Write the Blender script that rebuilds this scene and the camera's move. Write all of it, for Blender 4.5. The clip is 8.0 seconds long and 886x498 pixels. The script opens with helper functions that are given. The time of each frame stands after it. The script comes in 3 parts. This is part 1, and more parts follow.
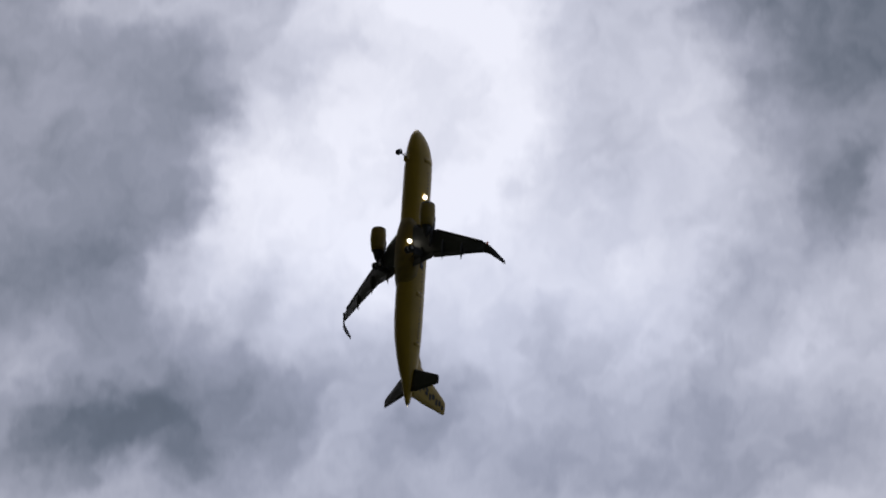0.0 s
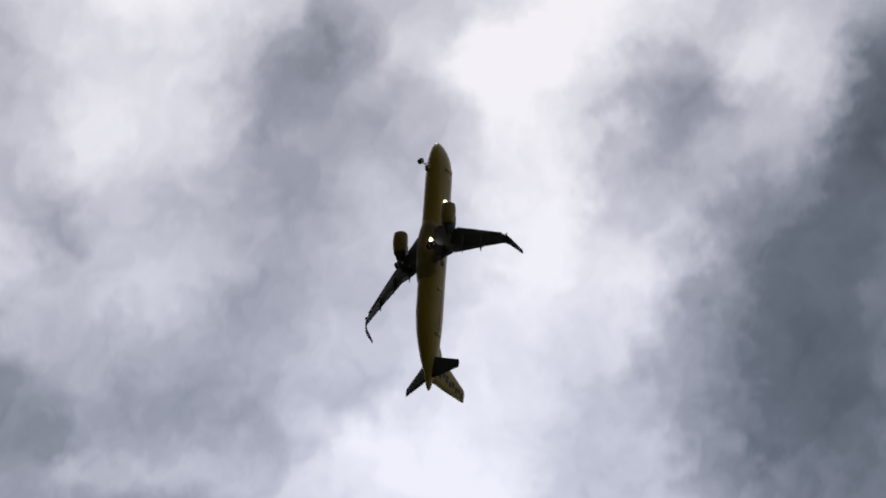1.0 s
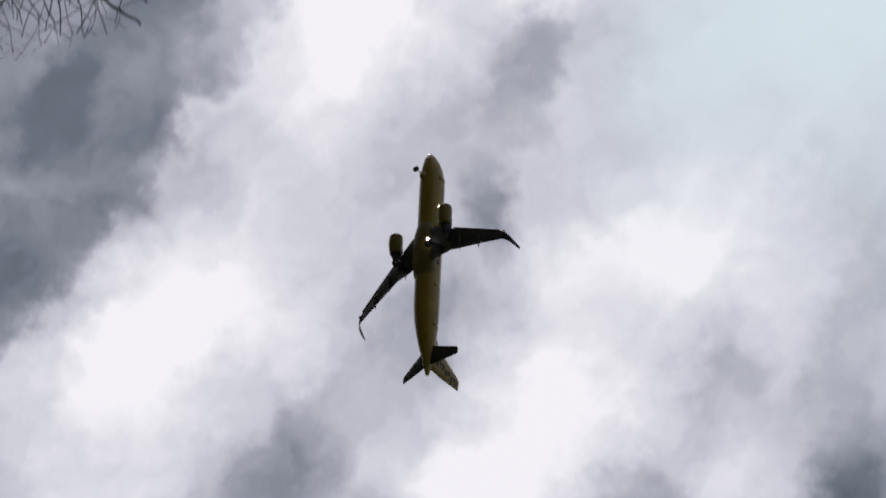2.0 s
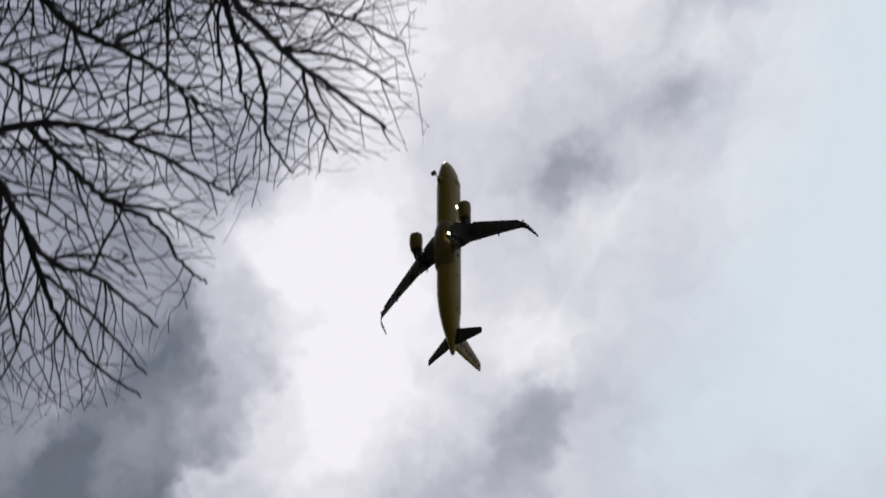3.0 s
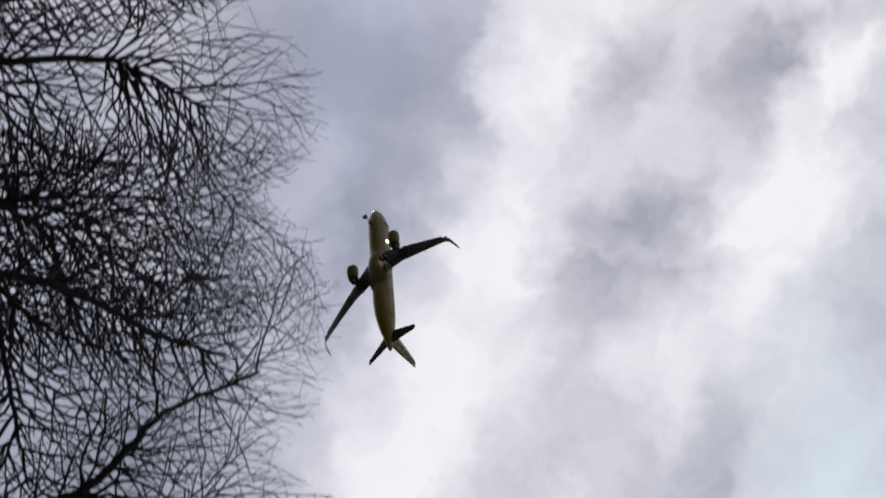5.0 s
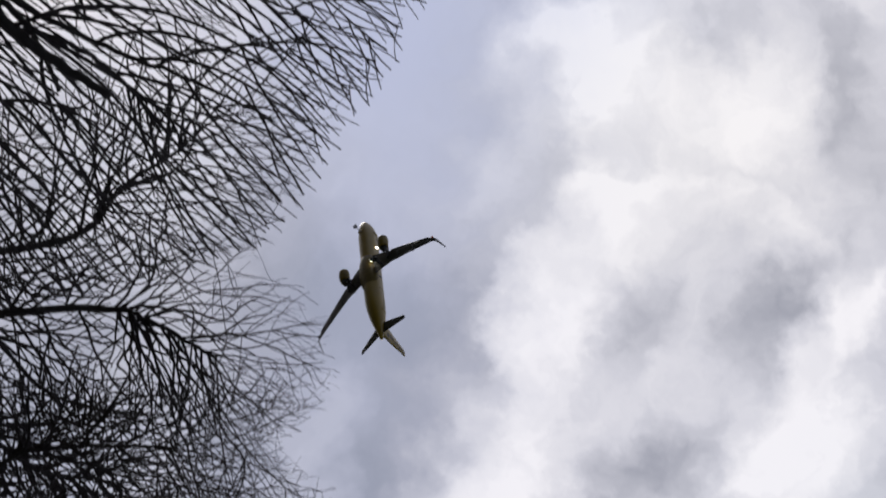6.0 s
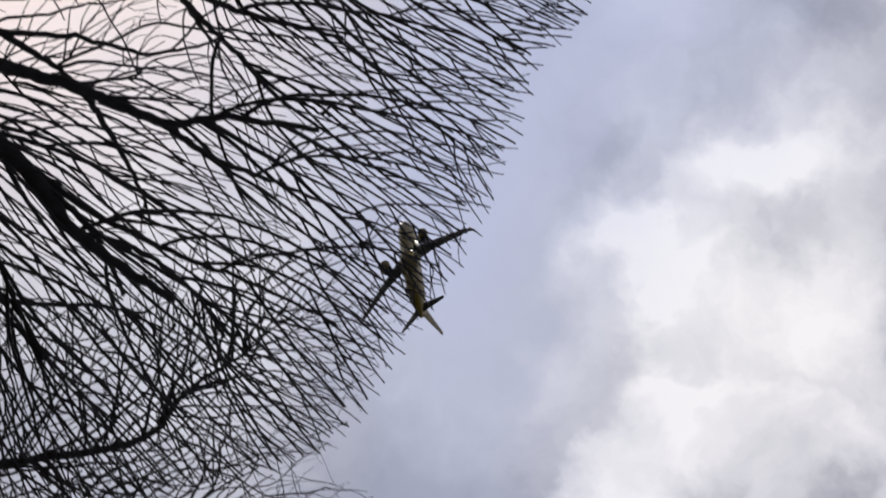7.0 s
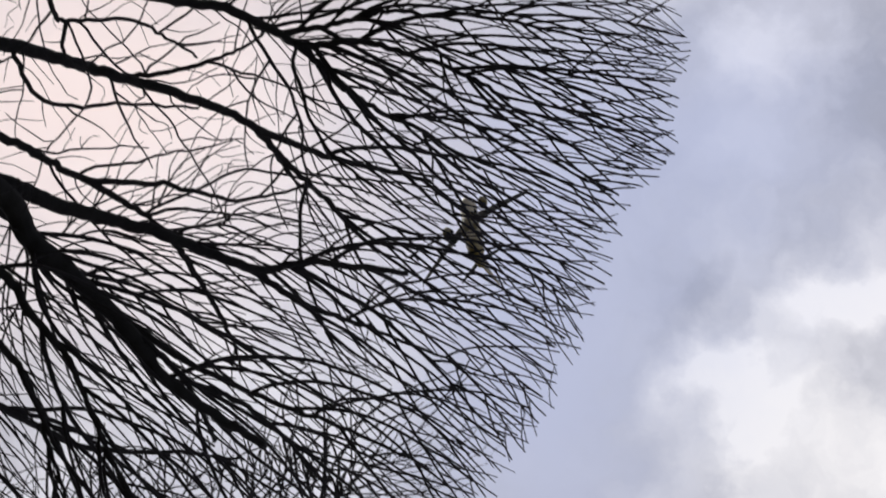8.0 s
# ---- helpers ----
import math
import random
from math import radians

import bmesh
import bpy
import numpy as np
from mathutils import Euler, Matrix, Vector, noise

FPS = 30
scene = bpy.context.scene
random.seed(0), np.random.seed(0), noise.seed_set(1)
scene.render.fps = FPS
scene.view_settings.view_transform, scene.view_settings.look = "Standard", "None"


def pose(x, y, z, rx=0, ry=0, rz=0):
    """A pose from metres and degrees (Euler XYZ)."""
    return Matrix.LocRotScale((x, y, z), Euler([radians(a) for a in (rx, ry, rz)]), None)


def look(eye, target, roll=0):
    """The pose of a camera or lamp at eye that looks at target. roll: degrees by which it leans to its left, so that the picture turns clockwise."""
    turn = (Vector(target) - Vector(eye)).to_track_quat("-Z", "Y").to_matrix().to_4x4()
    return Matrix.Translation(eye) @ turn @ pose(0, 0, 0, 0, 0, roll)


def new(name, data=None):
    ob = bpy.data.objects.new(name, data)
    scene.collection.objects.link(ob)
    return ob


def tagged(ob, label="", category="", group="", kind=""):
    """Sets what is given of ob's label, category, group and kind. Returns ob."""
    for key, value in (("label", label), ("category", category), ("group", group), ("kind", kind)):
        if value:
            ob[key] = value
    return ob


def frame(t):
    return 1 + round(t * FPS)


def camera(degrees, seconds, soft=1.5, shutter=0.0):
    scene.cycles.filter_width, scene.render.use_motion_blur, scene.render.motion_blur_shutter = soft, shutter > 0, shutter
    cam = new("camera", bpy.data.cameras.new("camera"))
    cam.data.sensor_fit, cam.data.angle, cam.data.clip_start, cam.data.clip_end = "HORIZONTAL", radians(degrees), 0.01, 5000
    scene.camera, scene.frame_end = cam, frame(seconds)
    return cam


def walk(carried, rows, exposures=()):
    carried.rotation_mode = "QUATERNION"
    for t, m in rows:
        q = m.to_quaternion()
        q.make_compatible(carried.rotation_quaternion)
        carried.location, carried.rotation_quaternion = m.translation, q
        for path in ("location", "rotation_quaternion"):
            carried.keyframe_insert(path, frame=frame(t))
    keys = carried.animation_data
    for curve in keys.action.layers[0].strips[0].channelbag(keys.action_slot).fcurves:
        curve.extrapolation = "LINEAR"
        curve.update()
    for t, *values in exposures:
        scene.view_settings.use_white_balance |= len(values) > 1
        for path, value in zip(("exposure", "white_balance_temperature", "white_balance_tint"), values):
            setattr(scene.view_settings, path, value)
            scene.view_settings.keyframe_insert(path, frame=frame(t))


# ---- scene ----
import collections
cam = camera(10.537, 8.0, soft=1.9, shutter=0.36)
walk(cam, [
    (0.0, pose(0, 0, 1.6, -170.8657, -52.6824, -165.5468)),
    (0.5, pose(0, 0, 1.6, -167.4894, -52.6402, -166.1334)),
    (1.0, pose(0, 0, 1.6, -164.7235, -52.4954, -166.2174)),
    (1.5, pose(0, 0, 1.6, -161.3855, -52.0574, -167.0818)),
    (1.7, pose(0, 0, 1.6, -160.0929, -51.8817, -167.5266)),
    (2.8, pose(0, 0, 1.6, -154.8970, -51.7936, -167.6962)),
    (3.0, pose(0, 0, 1.6, -154.4651, -51.9116, -167.2595)),
    (3.5, pose(0, 0, 1.6, -153.2166, -52.2257, -166.1450)),
    (4.0, pose(0, 0, 1.6, -152.5776, -52.5355, -164.4397)),
    (4.5, pose(0, 0, 1.6, -151.6568, -52.6166, -163.3867)),
    (5.0, pose(0, 0, 1.6, -150.4178, -52.6842, -162.7188)),
    (5.2, pose(0, 0, 1.6, -149.9105, -52.7264, -162.5082)),
    (6.3, pose(0, 0, 1.6, -146.6674, -52.9971, -162.7598)),
    (6.5, pose(0, 0, 1.6, -145.9477, -53.0498, -163.0351)),
    (7.0, pose(0, 0, 1.6, -144.5942, -53.5325, -163.2496)),
    (7.5, pose(0, 0, 1.6, -143.6508, -54.1958, -163.2860)),
    (8.0, pose(0, 0, 1.6, -142.9984, -54.9113, -163.1238)),
])

# ---- chart of the sky: metres of a far sheet, one unit wide per 6.7 degrees ----
EYE = Vector((0, 0, 1.6))
MID = Vector((0.555179, 0.632662, 0.539921))
CH_X = Vector((-0.585976, -0.163169, 0.793731))
CH_Y = Vector((0.590262, -0.757043, 0.280137))
REACH = 8.502


def heading(x, y):
    """The direction from the eye to the chart's point (x, y)."""
    return (MID + CH_X * (x / REACH) + CH_Y * (y / REACH)).normalized()


def out_at(x, y, dist):
    """The point above the chart's (x, y) at that level distance from the eye."""
    d = heading(x, y)
    return EYE + d * (dist / math.hypot(d.x, d.y))


# ---- sky ----
SUN_DIR = heading(-1.3, -3.2)
world = bpy.data.worlds.new("overcast_sky")
scene.world = world
world.use_nodes = True


def build_sky():
    nt = world.node_tree
    nt.nodes.clear()

    def node(kind, **kw):
        n = nt.nodes.new(kind)
        for k, v in kw.items():
            if k == "op":
                n.operation = v
            elif k == "inp":
                for i, val in v.items():
                    if hasattr(val, "links"):
                        nt.links.new(val, n.inputs[i])
                    else:
                        n.inputs[i].default_value = val
        return n

    def math_(op, a, b=0.0, c=0.0, clamp=False):
        n = node("ShaderNodeMath", op=op, inp={0: a, 1: b, 2: c})
        n.use_clamp = clamp
        return n.outputs[0]

    def dot(a, v):
        return node("ShaderNodeVectorMath", op="DOT_PRODUCT", inp={0: a, 1: v}).outputs["Value"]

    def mix(f, a, b):
        n = nt.nodes.new("ShaderNodeMix")
        n.data_type = "RGBA"
        for s, val in ((0, f), (6, a), (7, b)):
            if hasattr(val, "links"):
                nt.links.new(val, n.inputs[s])
            else:
                n.inputs[s].default_value = val
        return n.outputs[2]

    def noise_(vec, scale, detail, rough=0.5):
        return node("ShaderNodeTexNoise", inp={"Vector": vec, "Scale": scale, "Detail": detail, "Roughness": rough})

    way = node("ShaderNodeTexCoord").outputs["Generated"]
    ahead = dot(way, MID)
    safe = math_("MAXIMUM", ahead, 0.2)
    cx = math_("MULTIPLY", math_("DIVIDE", dot(way, CH_X), safe), REACH)
    cy = math_("MULTIPLY", math_("DIVIDE", dot(way, CH_Y), safe), REACH)
    flat = node("ShaderNodeCombineXYZ", inp={0: cx, 1: cy, 2: 0.0}).outputs[0]
    # ragged cloud edges: the chart is stirred at three scales
    spot = flat
    for scale, amount, detail in ((1.6, 0.07, 3.0), (4.5, 0.16, 5.0), (11.0, 0.15, 5.0), (30.0, 0.03, 3.0)):
        n = noise_(flat, scale, detail, 0.55)
        off = node("ShaderNodeVectorMath", op="SUBTRACT", inp={0: n.outputs["Color"], 1: (0.5, 0.5, 0.5)}).outputs[0]
        big = node("ShaderNodeVectorMath", op="MULTIPLY", inp={0: off, 1: (amount, amount, 0.0)}).outputs[0]
        spot = node("ShaderNodeVectorMath", op="ADD", inp={0: spot, 1: big}).outputs[0]

    apart = node("ShaderNodeSeparateXYZ", inp={0: spot})

    def reach(x, y, rx, ry, turn, before):
        """How far out of an oval of the chart a point lies, squared: 1 on its rim. The level before rides along as z, of no weight, so that the ovals are worked out in turn."""
        m = nt.nodes.new("ShaderNodeMapping")
        m.vector_type = "TEXTURE"
        m.inputs["Location"].default_value = (x, y, 0)
        m.inputs["Rotation"].default_value = (0, 0, radians(turn))
        m.inputs["Scale"].default_value = (rx, ry, 1e5)
        nt.links.new(node("ShaderNodeCombineXYZ", inp={0: apart.outputs[0], 1: apart.outputs[1], 2: before}).outputs[0], m.inputs["Vector"])
        return dot(m.outputs[0], m.outputs[0])

    def banks(rows, start):
        """Soft banks, one upon another."""
        level = start
        for *oval, amount in rows:
            fall = math_("POWER", 2.718, math_("MULTIPLY", reach(*oval, level), -1.4))
            level = math_("MULTIPLY_ADD", fall, amount, level)
        return level

    def rims(rows, start):
        """Banks with a ragged but clear rim."""
        level = start
        for *oval, edge, amount in rows:
            n = node("ShaderNodeMapRange", inp={"Value": reach(*oval, level), "From Min": 1.0 + edge, "From Max": 1.0 - edge})
            n.interpolation_type = "SMOOTHSTEP"
            level = math_("MULTIPLY_ADD", n.outputs[0], amount, level)
        return level

    streak = nt.nodes.new("ShaderNodeMapping")
    streak.vector_type = "TEXTURE"
    streak.inputs["Rotation"].default_value = (0, 0, radians(-58))
    streak.inputs["Scale"].default_value = (2.5, 1.0, 1.0)
    nt.links.new(spot, streak.inputs["Vector"])
    fine = noise_(streak.outputs[0], 2.6, 7.0, 0.54).outputs[0]
    lump = noise_(spot, 5.5, 6.0, 0.55).outputs[0]
    grain = math_("MULTIPLY_ADD", math_("SUBTRACT", fine, 0.5), 0.78, math_("MULTIPLY", math_("SUBTRACT", lump, 0.5), 0.40))
    level = rims(CLEAR_BANKS, math_("ADD", grain, 0.62))
    for group in (HIGH_BANKS, LEFT_BANKS, STREAKED_BANKS, BROKEN_BANKS, MIDDLE_BANKS, VEILED_BANKS, LOW_BANKS, DRIFTING_BANKS):
        level = banks(group, level)
    inside = node("ShaderNodeMapRange", inp={"Value": ahead, "From Min": 0.80, "From Max": 0.93}).outputs[0]
    glow_side = node("ShaderNodeMapRange", inp={"Value": ahead, "From Min": -0.2, "From Max": 0.9, "To Min": 0.20, "To Max": 0.62}).outputs[0]
    away = math_("MULTIPLY_ADD", math_("SUBTRACT", noise_(way, 4.0, 6.0).outputs[0], 0.5), 0.6, glow_side)
    level = math_("ADD", math_("MULTIPLY", level, inside), math_("MULTIPLY", away, math_("SUBTRACT", 1.0, inside)), clamp=True)
    ramp = nt.nodes.new("ShaderNodeValToRGB")
    stops = ((0.0, (0.060, 0.073, 0.092)), (0.25, (0.130, 0.148, 0.185)), (0.5, (0.332, 0.34, 0.405)), (0.75, (0.612, 0.61, 0.68)), (1.0, (0.889, 0.87, 0.915)))
    el = ramp.color_ramp.elements
    while len(el) < len(stops):
        el.new(0.5)
    for e, (p, c) in zip(el, stops):
        e.position, e.color = p, (*c, 1)
    nt.links.new(level, ramp.inputs[0])
    # thin veil with blue sky behind it, and the warm glow of the hidden sun
    veil = math_("MULTIPLY", banks(BLUE_GAPS, 0.0), inside, clamp=True)
    colour = mix(veil, ramp.outputs[0], (0.65, 0.74, 0.80, 1))
    blue = math_("MULTIPLY", banks(LILAC_SHADE, 0.0), inside, clamp=True)
    colour = mix(blue, colour, (0.47, 0.50, 0.66, 1))
    cool = math_("MULTIPLY", banks(COOL_HAZE, 0.0), inside, clamp=True)
    colour = mix(cool, colour, node("ShaderNodeVectorMath", op="MULTIPLY", inp={0: colour, 1: (0.91, 0.97, 1.09)}).outputs[0])
    sunlit = math_("MULTIPLY", banks(SUNLIT_TOPS, 0.0), inside, clamp=True)
    colour = mix(sunlit, colour, node("ShaderNodeVectorMath", op="MULTIPLY", inp={0: colour, 1: (1.04, 1.02, 0.94)}).outputs[0])
    warm = math_("MULTIPLY", banks(WARM_GLOW, 0.0), inside, clamp=True)
    colour = mix(warm, colour, (0.90, 0.74, 0.72, 1))
    sky = nt.nodes.new("ShaderNodeTexSky")
    sky.sky_type = "NISHITA"
    sky.sun_disc = False
    sky.sun_elevation = math.asin(SUN_DIR.z)
    sky.sun_rotation = math.atan2(SUN_DIR.x, SUN_DIR.y)
    clear = node("ShaderNodeVectorMath", op="SCALE", inp={0: sky.outputs[0]})
    clear.inputs["Scale"].default_value = 0.06
    total = node("ShaderNodeVectorMath", op="ADD", inp={0: colour, 1: node("ShaderNodeVectorMath", op="MULTIPLY", inp={0: clear.outputs[0], 1: (0.06, 0.06, 0.06)}).outputs[0]}).outputs[0]
    bg = node("ShaderNodeBackground", inp={"Color": total, "Strength": 1.0})
    out = nt.nodes.new("ShaderNodeOutputWorld")
    nt.links.new(bg.outputs[0], out.inputs[0])


# clouds on the chart: x, y, half length, half width, turn in degrees, (softness of the rim,) how much lighter or darker
HIGH_BANKS = (
    (-0.05, 2.58, 0.27, 0.34, 0, 0.15), (-0.13, 2.97, 0.39, 0.20, 0, 0.27), (0.29, 3.00, 0.15, 0.14, 0, 0.14), (-0.71, 2.81, 0.27, 0.39, 0, -0.17),
    (-0.60, 2.50, 0.34, 0.06, 0, 0.14), (-0.61, 3.32, 0.41, 0.16, -15, -0.34), (-0.06, 3.36, 0.34, 0.11, 0, -0.10), (0.52, 3.33, 0.36, 0.15, 0, -0.16),
    (0.41, 2.83, 0.18, 0.29, 0, 0.07), (0.68, 2.57, 0.15, 0.18, 60, -0.13), (-0.73, 2.71, 0.21, 0.31, 0, 0.10), (-0.76, 2.43, 0.27, 0.18, -20, -0.07),
    (-0.42, 2.84, 0.12, 0.20, 20, 0.20), (-0.20, 2.70, 0.13, 0.31, 15, 0.21), (-0.80, 2.08, 0.15, 0.12, 0, 0.45), (-0.29, 2.05, 0.14, 0.08, 0, 0.05),
)
LEFT_BANKS = (
    (0.07, 2.16, 0.29, 0.19, 0, 0.16), (0.05, 2.65, 0.11, 0.33, 0, 0.21), (0.62, 2.27, 0.26, 0.22, 40, -0.45), (0.70, 2.60, 0.13, 0.19, 40, -0.04),
    (0.74, 2.84, 0.10, 0.13, 0, -0.25), (-0.65, 1.77, 0.27, 0.21, -40, 0.33), (-0.27, 1.78, 0.23, 0.13, -50, -0.08), (-0.69, 2.18, 0.21, 0.11, 0, 0.08),
    (-0.71, 2.43, 0.23, 0.13, -20, -0.10), (-0.37, 2.15, 0.22, 0.13, -35, -0.11), (-0.35, 2.41, 0.11, 0.13, 0, -0.13), (-0.10, 2.44, 0.19, 0.11, 0, 0.15),
    (0.08, 1.71, 0.18, 0.15, 0, 0.27), (0.12, 2.00, 0.13, 0.18, 20, 0.19), (0.33, 1.84, 0.12, 0.09, 0, 0.06), (0.54, 1.70, 0.14, 0.09, -30, 0.17),
)
STREAKED_BANKS = (
    (0.52, 1.95, 0.12, 0.08, -40, -0.03), (0.61, 2.31, 0.27, 0.24, 0, 0.12), (0.31, 2.09, 0.08, 0.11, 0, 0.18), (-0.56, 1.52, 0.25, 0.16, -40, 0.40),
    (-0.37, 1.36, 0.22, 0.16, -40, 0.35), (0.08, 1.20, 0.09, 0.05, 60, -0.36), (0.01, 1.39, 0.13, 0.09, -50, -0.28), (-0.30, 1.72, 0.20, 0.10, -55, -0.27),
    (-0.72, 1.62, 0.07, 0.07, -50, -0.05), (-0.51, 2.02, 0.29, 0.11, -20, -0.13), (-0.17, 1.99, 0.14, 0.13, 0, 0.11), (0.41, 1.27, 0.28, 0.14, 0, 0.29),
    (0.24, 1.53, 0.14, 0.13, 0, 0.24), (0.14, 1.88, 0.12, 0.24, 0, 0.14), (0.52, 1.48, 0.11, 0.08, -30, -0.12), (0.39, 1.79, 0.15, 0.12, -30, -0.36),
)
BROKEN_BANKS = (
    (0.66, 1.99, 0.30, 0.12, -15, -0.21), (0.74, 1.35, 0.07, 0.18, 10, -0.11), (0.76, 1.74, 0.10, 0.23, 10, -0.44), (-0.76, 2.04, 0.10, 0.11, 0, -0.42),
    (-0.16, 0.86, 0.18, 0.27, 10, 0.33), (-0.25, 0.60, 0.23, 0.10, -20, 0.18), (-0.69, 0.32, 0.31, 0.26, 0, -0.15), (-0.41, 0.43, 0.11, 0.11, 0, -0.08),
    (0.16, 0.76, 0.13, 0.08, 0, 0.26), (0.40, 0.35, 0.09, 0.08, -30, -0.22), (0.45, 0.17, 0.15, 0.06, -10, -0.22), (0.20, 0.48, 0.11, 0.07, -15, -0.31),
    (0.09, 0.32, 0.11, 0.07, 0, 0.03), (0.47, -0.00, 0.11, 0.19, 20, -0.25), (0.19, -0.09, 0.16, 0.07, -20, -0.14), (0.09, 0.30, 0.13, 0.08, 0, 0.05),
)
MIDDLE_BANKS = (
    (-0.20, 0.63, 0.25, 0.15, 0, 0.12), (-0.18, 0.04, 0.12, 0.11, 0, 0.22), (-0.17, 0.29, 0.13, 0.16, 0, 0.31), (-0.61, 0.17, 0.29, 0.26, 0, -0.09),
    (0.54, -0.05, 0.08, 0.20, 5, 0.11), (0.31, -0.29, 0.08, 0.12, 0, -0.05), (0.32, 0.34, 0.21, 0.09, -10, -0.10), (-0.03, 0.06, 0.20, 0.34, 0, 0.06),
    (0.09, -0.30, 0.14, 0.13, 0, 0.16), (0.25, 0.06, 0.15, 0.19, 0, 0.13), (0.43, 0.18, 0.07, 0.08, 0, 0.14), (-0.55, -0.14, 0.29, 0.39, 0, -0.08),
    (-0.09, -0.40, 0.08, 0.09, -30, 0.09), (0.46, -0.31, 0.08, 0.10, 0, 0.13), (-0.07, -0.60, 0.11, 0.20, 25, -0.30), (0.15, -0.52, 0.11, 0.13, 25, 0.20),
)
VEILED_BANKS = (
    (0.01, -0.04, 0.20, 0.26, 0, 0.12), (0.41, -0.55, 0.15, 0.11, -20, -0.11), (0.55, -0.06, 0.07, 0.19, 5, -0.26), (0.43, -0.30, 0.09, 0.09, 0, 0.03),
    (0.64, -0.45, 0.09, 0.21, 20, 0.14), (0.21, -0.31, 0.10, 0.11, 0, 0.07), (0.41, 0.02, 0.10, 0.10, 0, -0.06), (-0.52, -0.31, 0.29, 0.49, 0, -0.14),
    (-0.08, -0.86, 0.20, 0.13, 20, -0.45), (0.24, -0.83, 0.07, 0.15, 25, 0.07), (0.13, -0.54, 0.09, 0.11, 25, 0.12), (0.08, -0.24, 0.13, 0.19, 0, 0.04),
    (0.63, -0.84, 0.09, 0.15, 40, -0.27), (0.38, -0.81, 0.11, 0.13, 0, -0.21), (0.41, -0.59, 0.16, 0.13, -30, -0.21), (0.74, -0.59, 0.14, 0.13, -45, 0.16),
)
LOW_BANKS = (
    (0.58, -0.42, 0.09, 0.13, 30, 0.16), (0.50, -0.16, 0.11, 0.09, -30, -0.09), (0.33, -0.33, 0.14, 0.09, 0, 0.12), (0.80, -0.83, 0.06, 0.12, 40, 0.32),
    (-0.54, -0.57, 0.26, 0.49, 0, -0.06), (0.24, -1.53, 0.15, 0.08, -15, -0.06), (0.26, -1.36, 0.10, 0.09, 0, 0.35), (0.33, -1.23, 0.06, 0.08, 0, 0.15),
    (0.55, -1.47, 0.19, 0.07, -8, 0.36), (0.34, -1.06, 0.06, 0.13, 0, 0.17), (0.54, -1.21, 0.19, 0.15, -20, 0.09), (0.51, -0.96, 0.15, 0.18, 0, -0.11),
    (0.26, -0.80, 0.08, 0.11, 20, 0.12), (0.75, -0.78, 0.08, 0.13, 30, -0.10), (0.16, -1.01, 0.08, 0.10, 0, -0.05), (0.01, -1.00, 0.11, 0.27, 0, 0.04),
)
DRIFTING_BANKS = (
    (0.77, -1.27, 0.06, 0.23, 0, -0.20), (-0.58, -1.36, 0.29, 0.34, 0, 0.29), (0.28, -1.61, 0.15, 0.10, -15, 0.04), (0.61, -1.74, 0.16, 0.11, 0, -0.16),
    (0.31, -1.78, 0.11, 0.07, 0, 0.20), (-0.63, -1.71, 0.33, 0.23, 0, 0.21), (0.56, -1.92, 0.06, 0.14, 0, -0.14), (0.36, -1.96, 0.11, 0.10, 0, 0.33),
    (0.09, -1.29, 0.11, 0.11, 0, 0.05), (0.40, -1.28, 0.09, 0.10, 0, 0.16), (-0.70, -1.92, 0.39, 0.23, 0, 0.38), (0.55, -1.73, 0.06, 0.06, 0, 0.17),
)
CLEAR_BANKS = (
    (0.14, 0.97, 0.07, 0.13, 15, 0.7, -0.15), (0.45, -0.79, 0.33, 0.31, 0, 0.12, 0.13), (-0.94, 1.05, 0.62, 0.42, -54, 0.12, -0.22),
    (-0.53, 0.93, 0.32, 0.13, -42, 0.5, -0.20), (0.89, 2.22, 0.53, 0.47, 0, 0.4, -0.12), (-0.87, 2.62, 0.44, 0.55, 0, 0.5, -0.14),
    (0.69, -0.51, 1.30, 0.75, 104.7, 0.16, 0.10), (-0.60, 1.46, 0.44, 0.26, -52, 0.5, -0.15), (0.55, -0.81, 0.35, 0.18, -58, 0.5, 0.05),
    (0.08, 0.80, 1.05, 0.95, 90, 0.45, 0.09), (-0.02, 2.78, 0.62, 0.48, 80, 0.5, 0.06),
)
BLUE_GAPS = ((0.80, 0.50, 0.75, 0.32, 90, 0.95), (0.62, 0.72, 0.40, 0.26, 115, 0.55), (0.42, 0.95, 0.26, 0.18, 105, 0.45), (0.76, 0.0, 0.34, 0.12, 90, 0.6))
LILAC_SHADE = ((-0.25, -1.60, 0.55, 0.50, 90, 0.35), (-0.12, -0.75, 0.60, 0.24, 105, 0.5), (-0.70, -0.4, 0.9, 0.4, 90, 0.35), (-0.05, -1.38, 0.48, 0.28, 90, 0.65), (0.30, -1.82, 0.45, 0.32, 0, 0.65))
COOL_HAZE = ((0.0, 3.20, 1.3, 0.8, 0, 0.8), (0.0, 2.3, 1.2, 0.4, 0, 0.35), (0.2, -1.7, 0.7, 0.5, 90, 0.6))
SUNLIT_TOPS = ((0.45, -1.20, 0.50, 0.40, 0, 0.6),)
WARM_GLOW = ((-0.85, -1.92, 0.60, 0.45, 0, 0.85),)
build_sky()

sun = new("sun", bpy.data.lights.new("sun", "SUN"))
sun.data.energy, sun.data.angle, sun.data.color = 0.8, radians(14), (1.0, 0.95, 0.88)
sun.matrix_world = look(SUN_DIR * 900, (0, 0, 0))


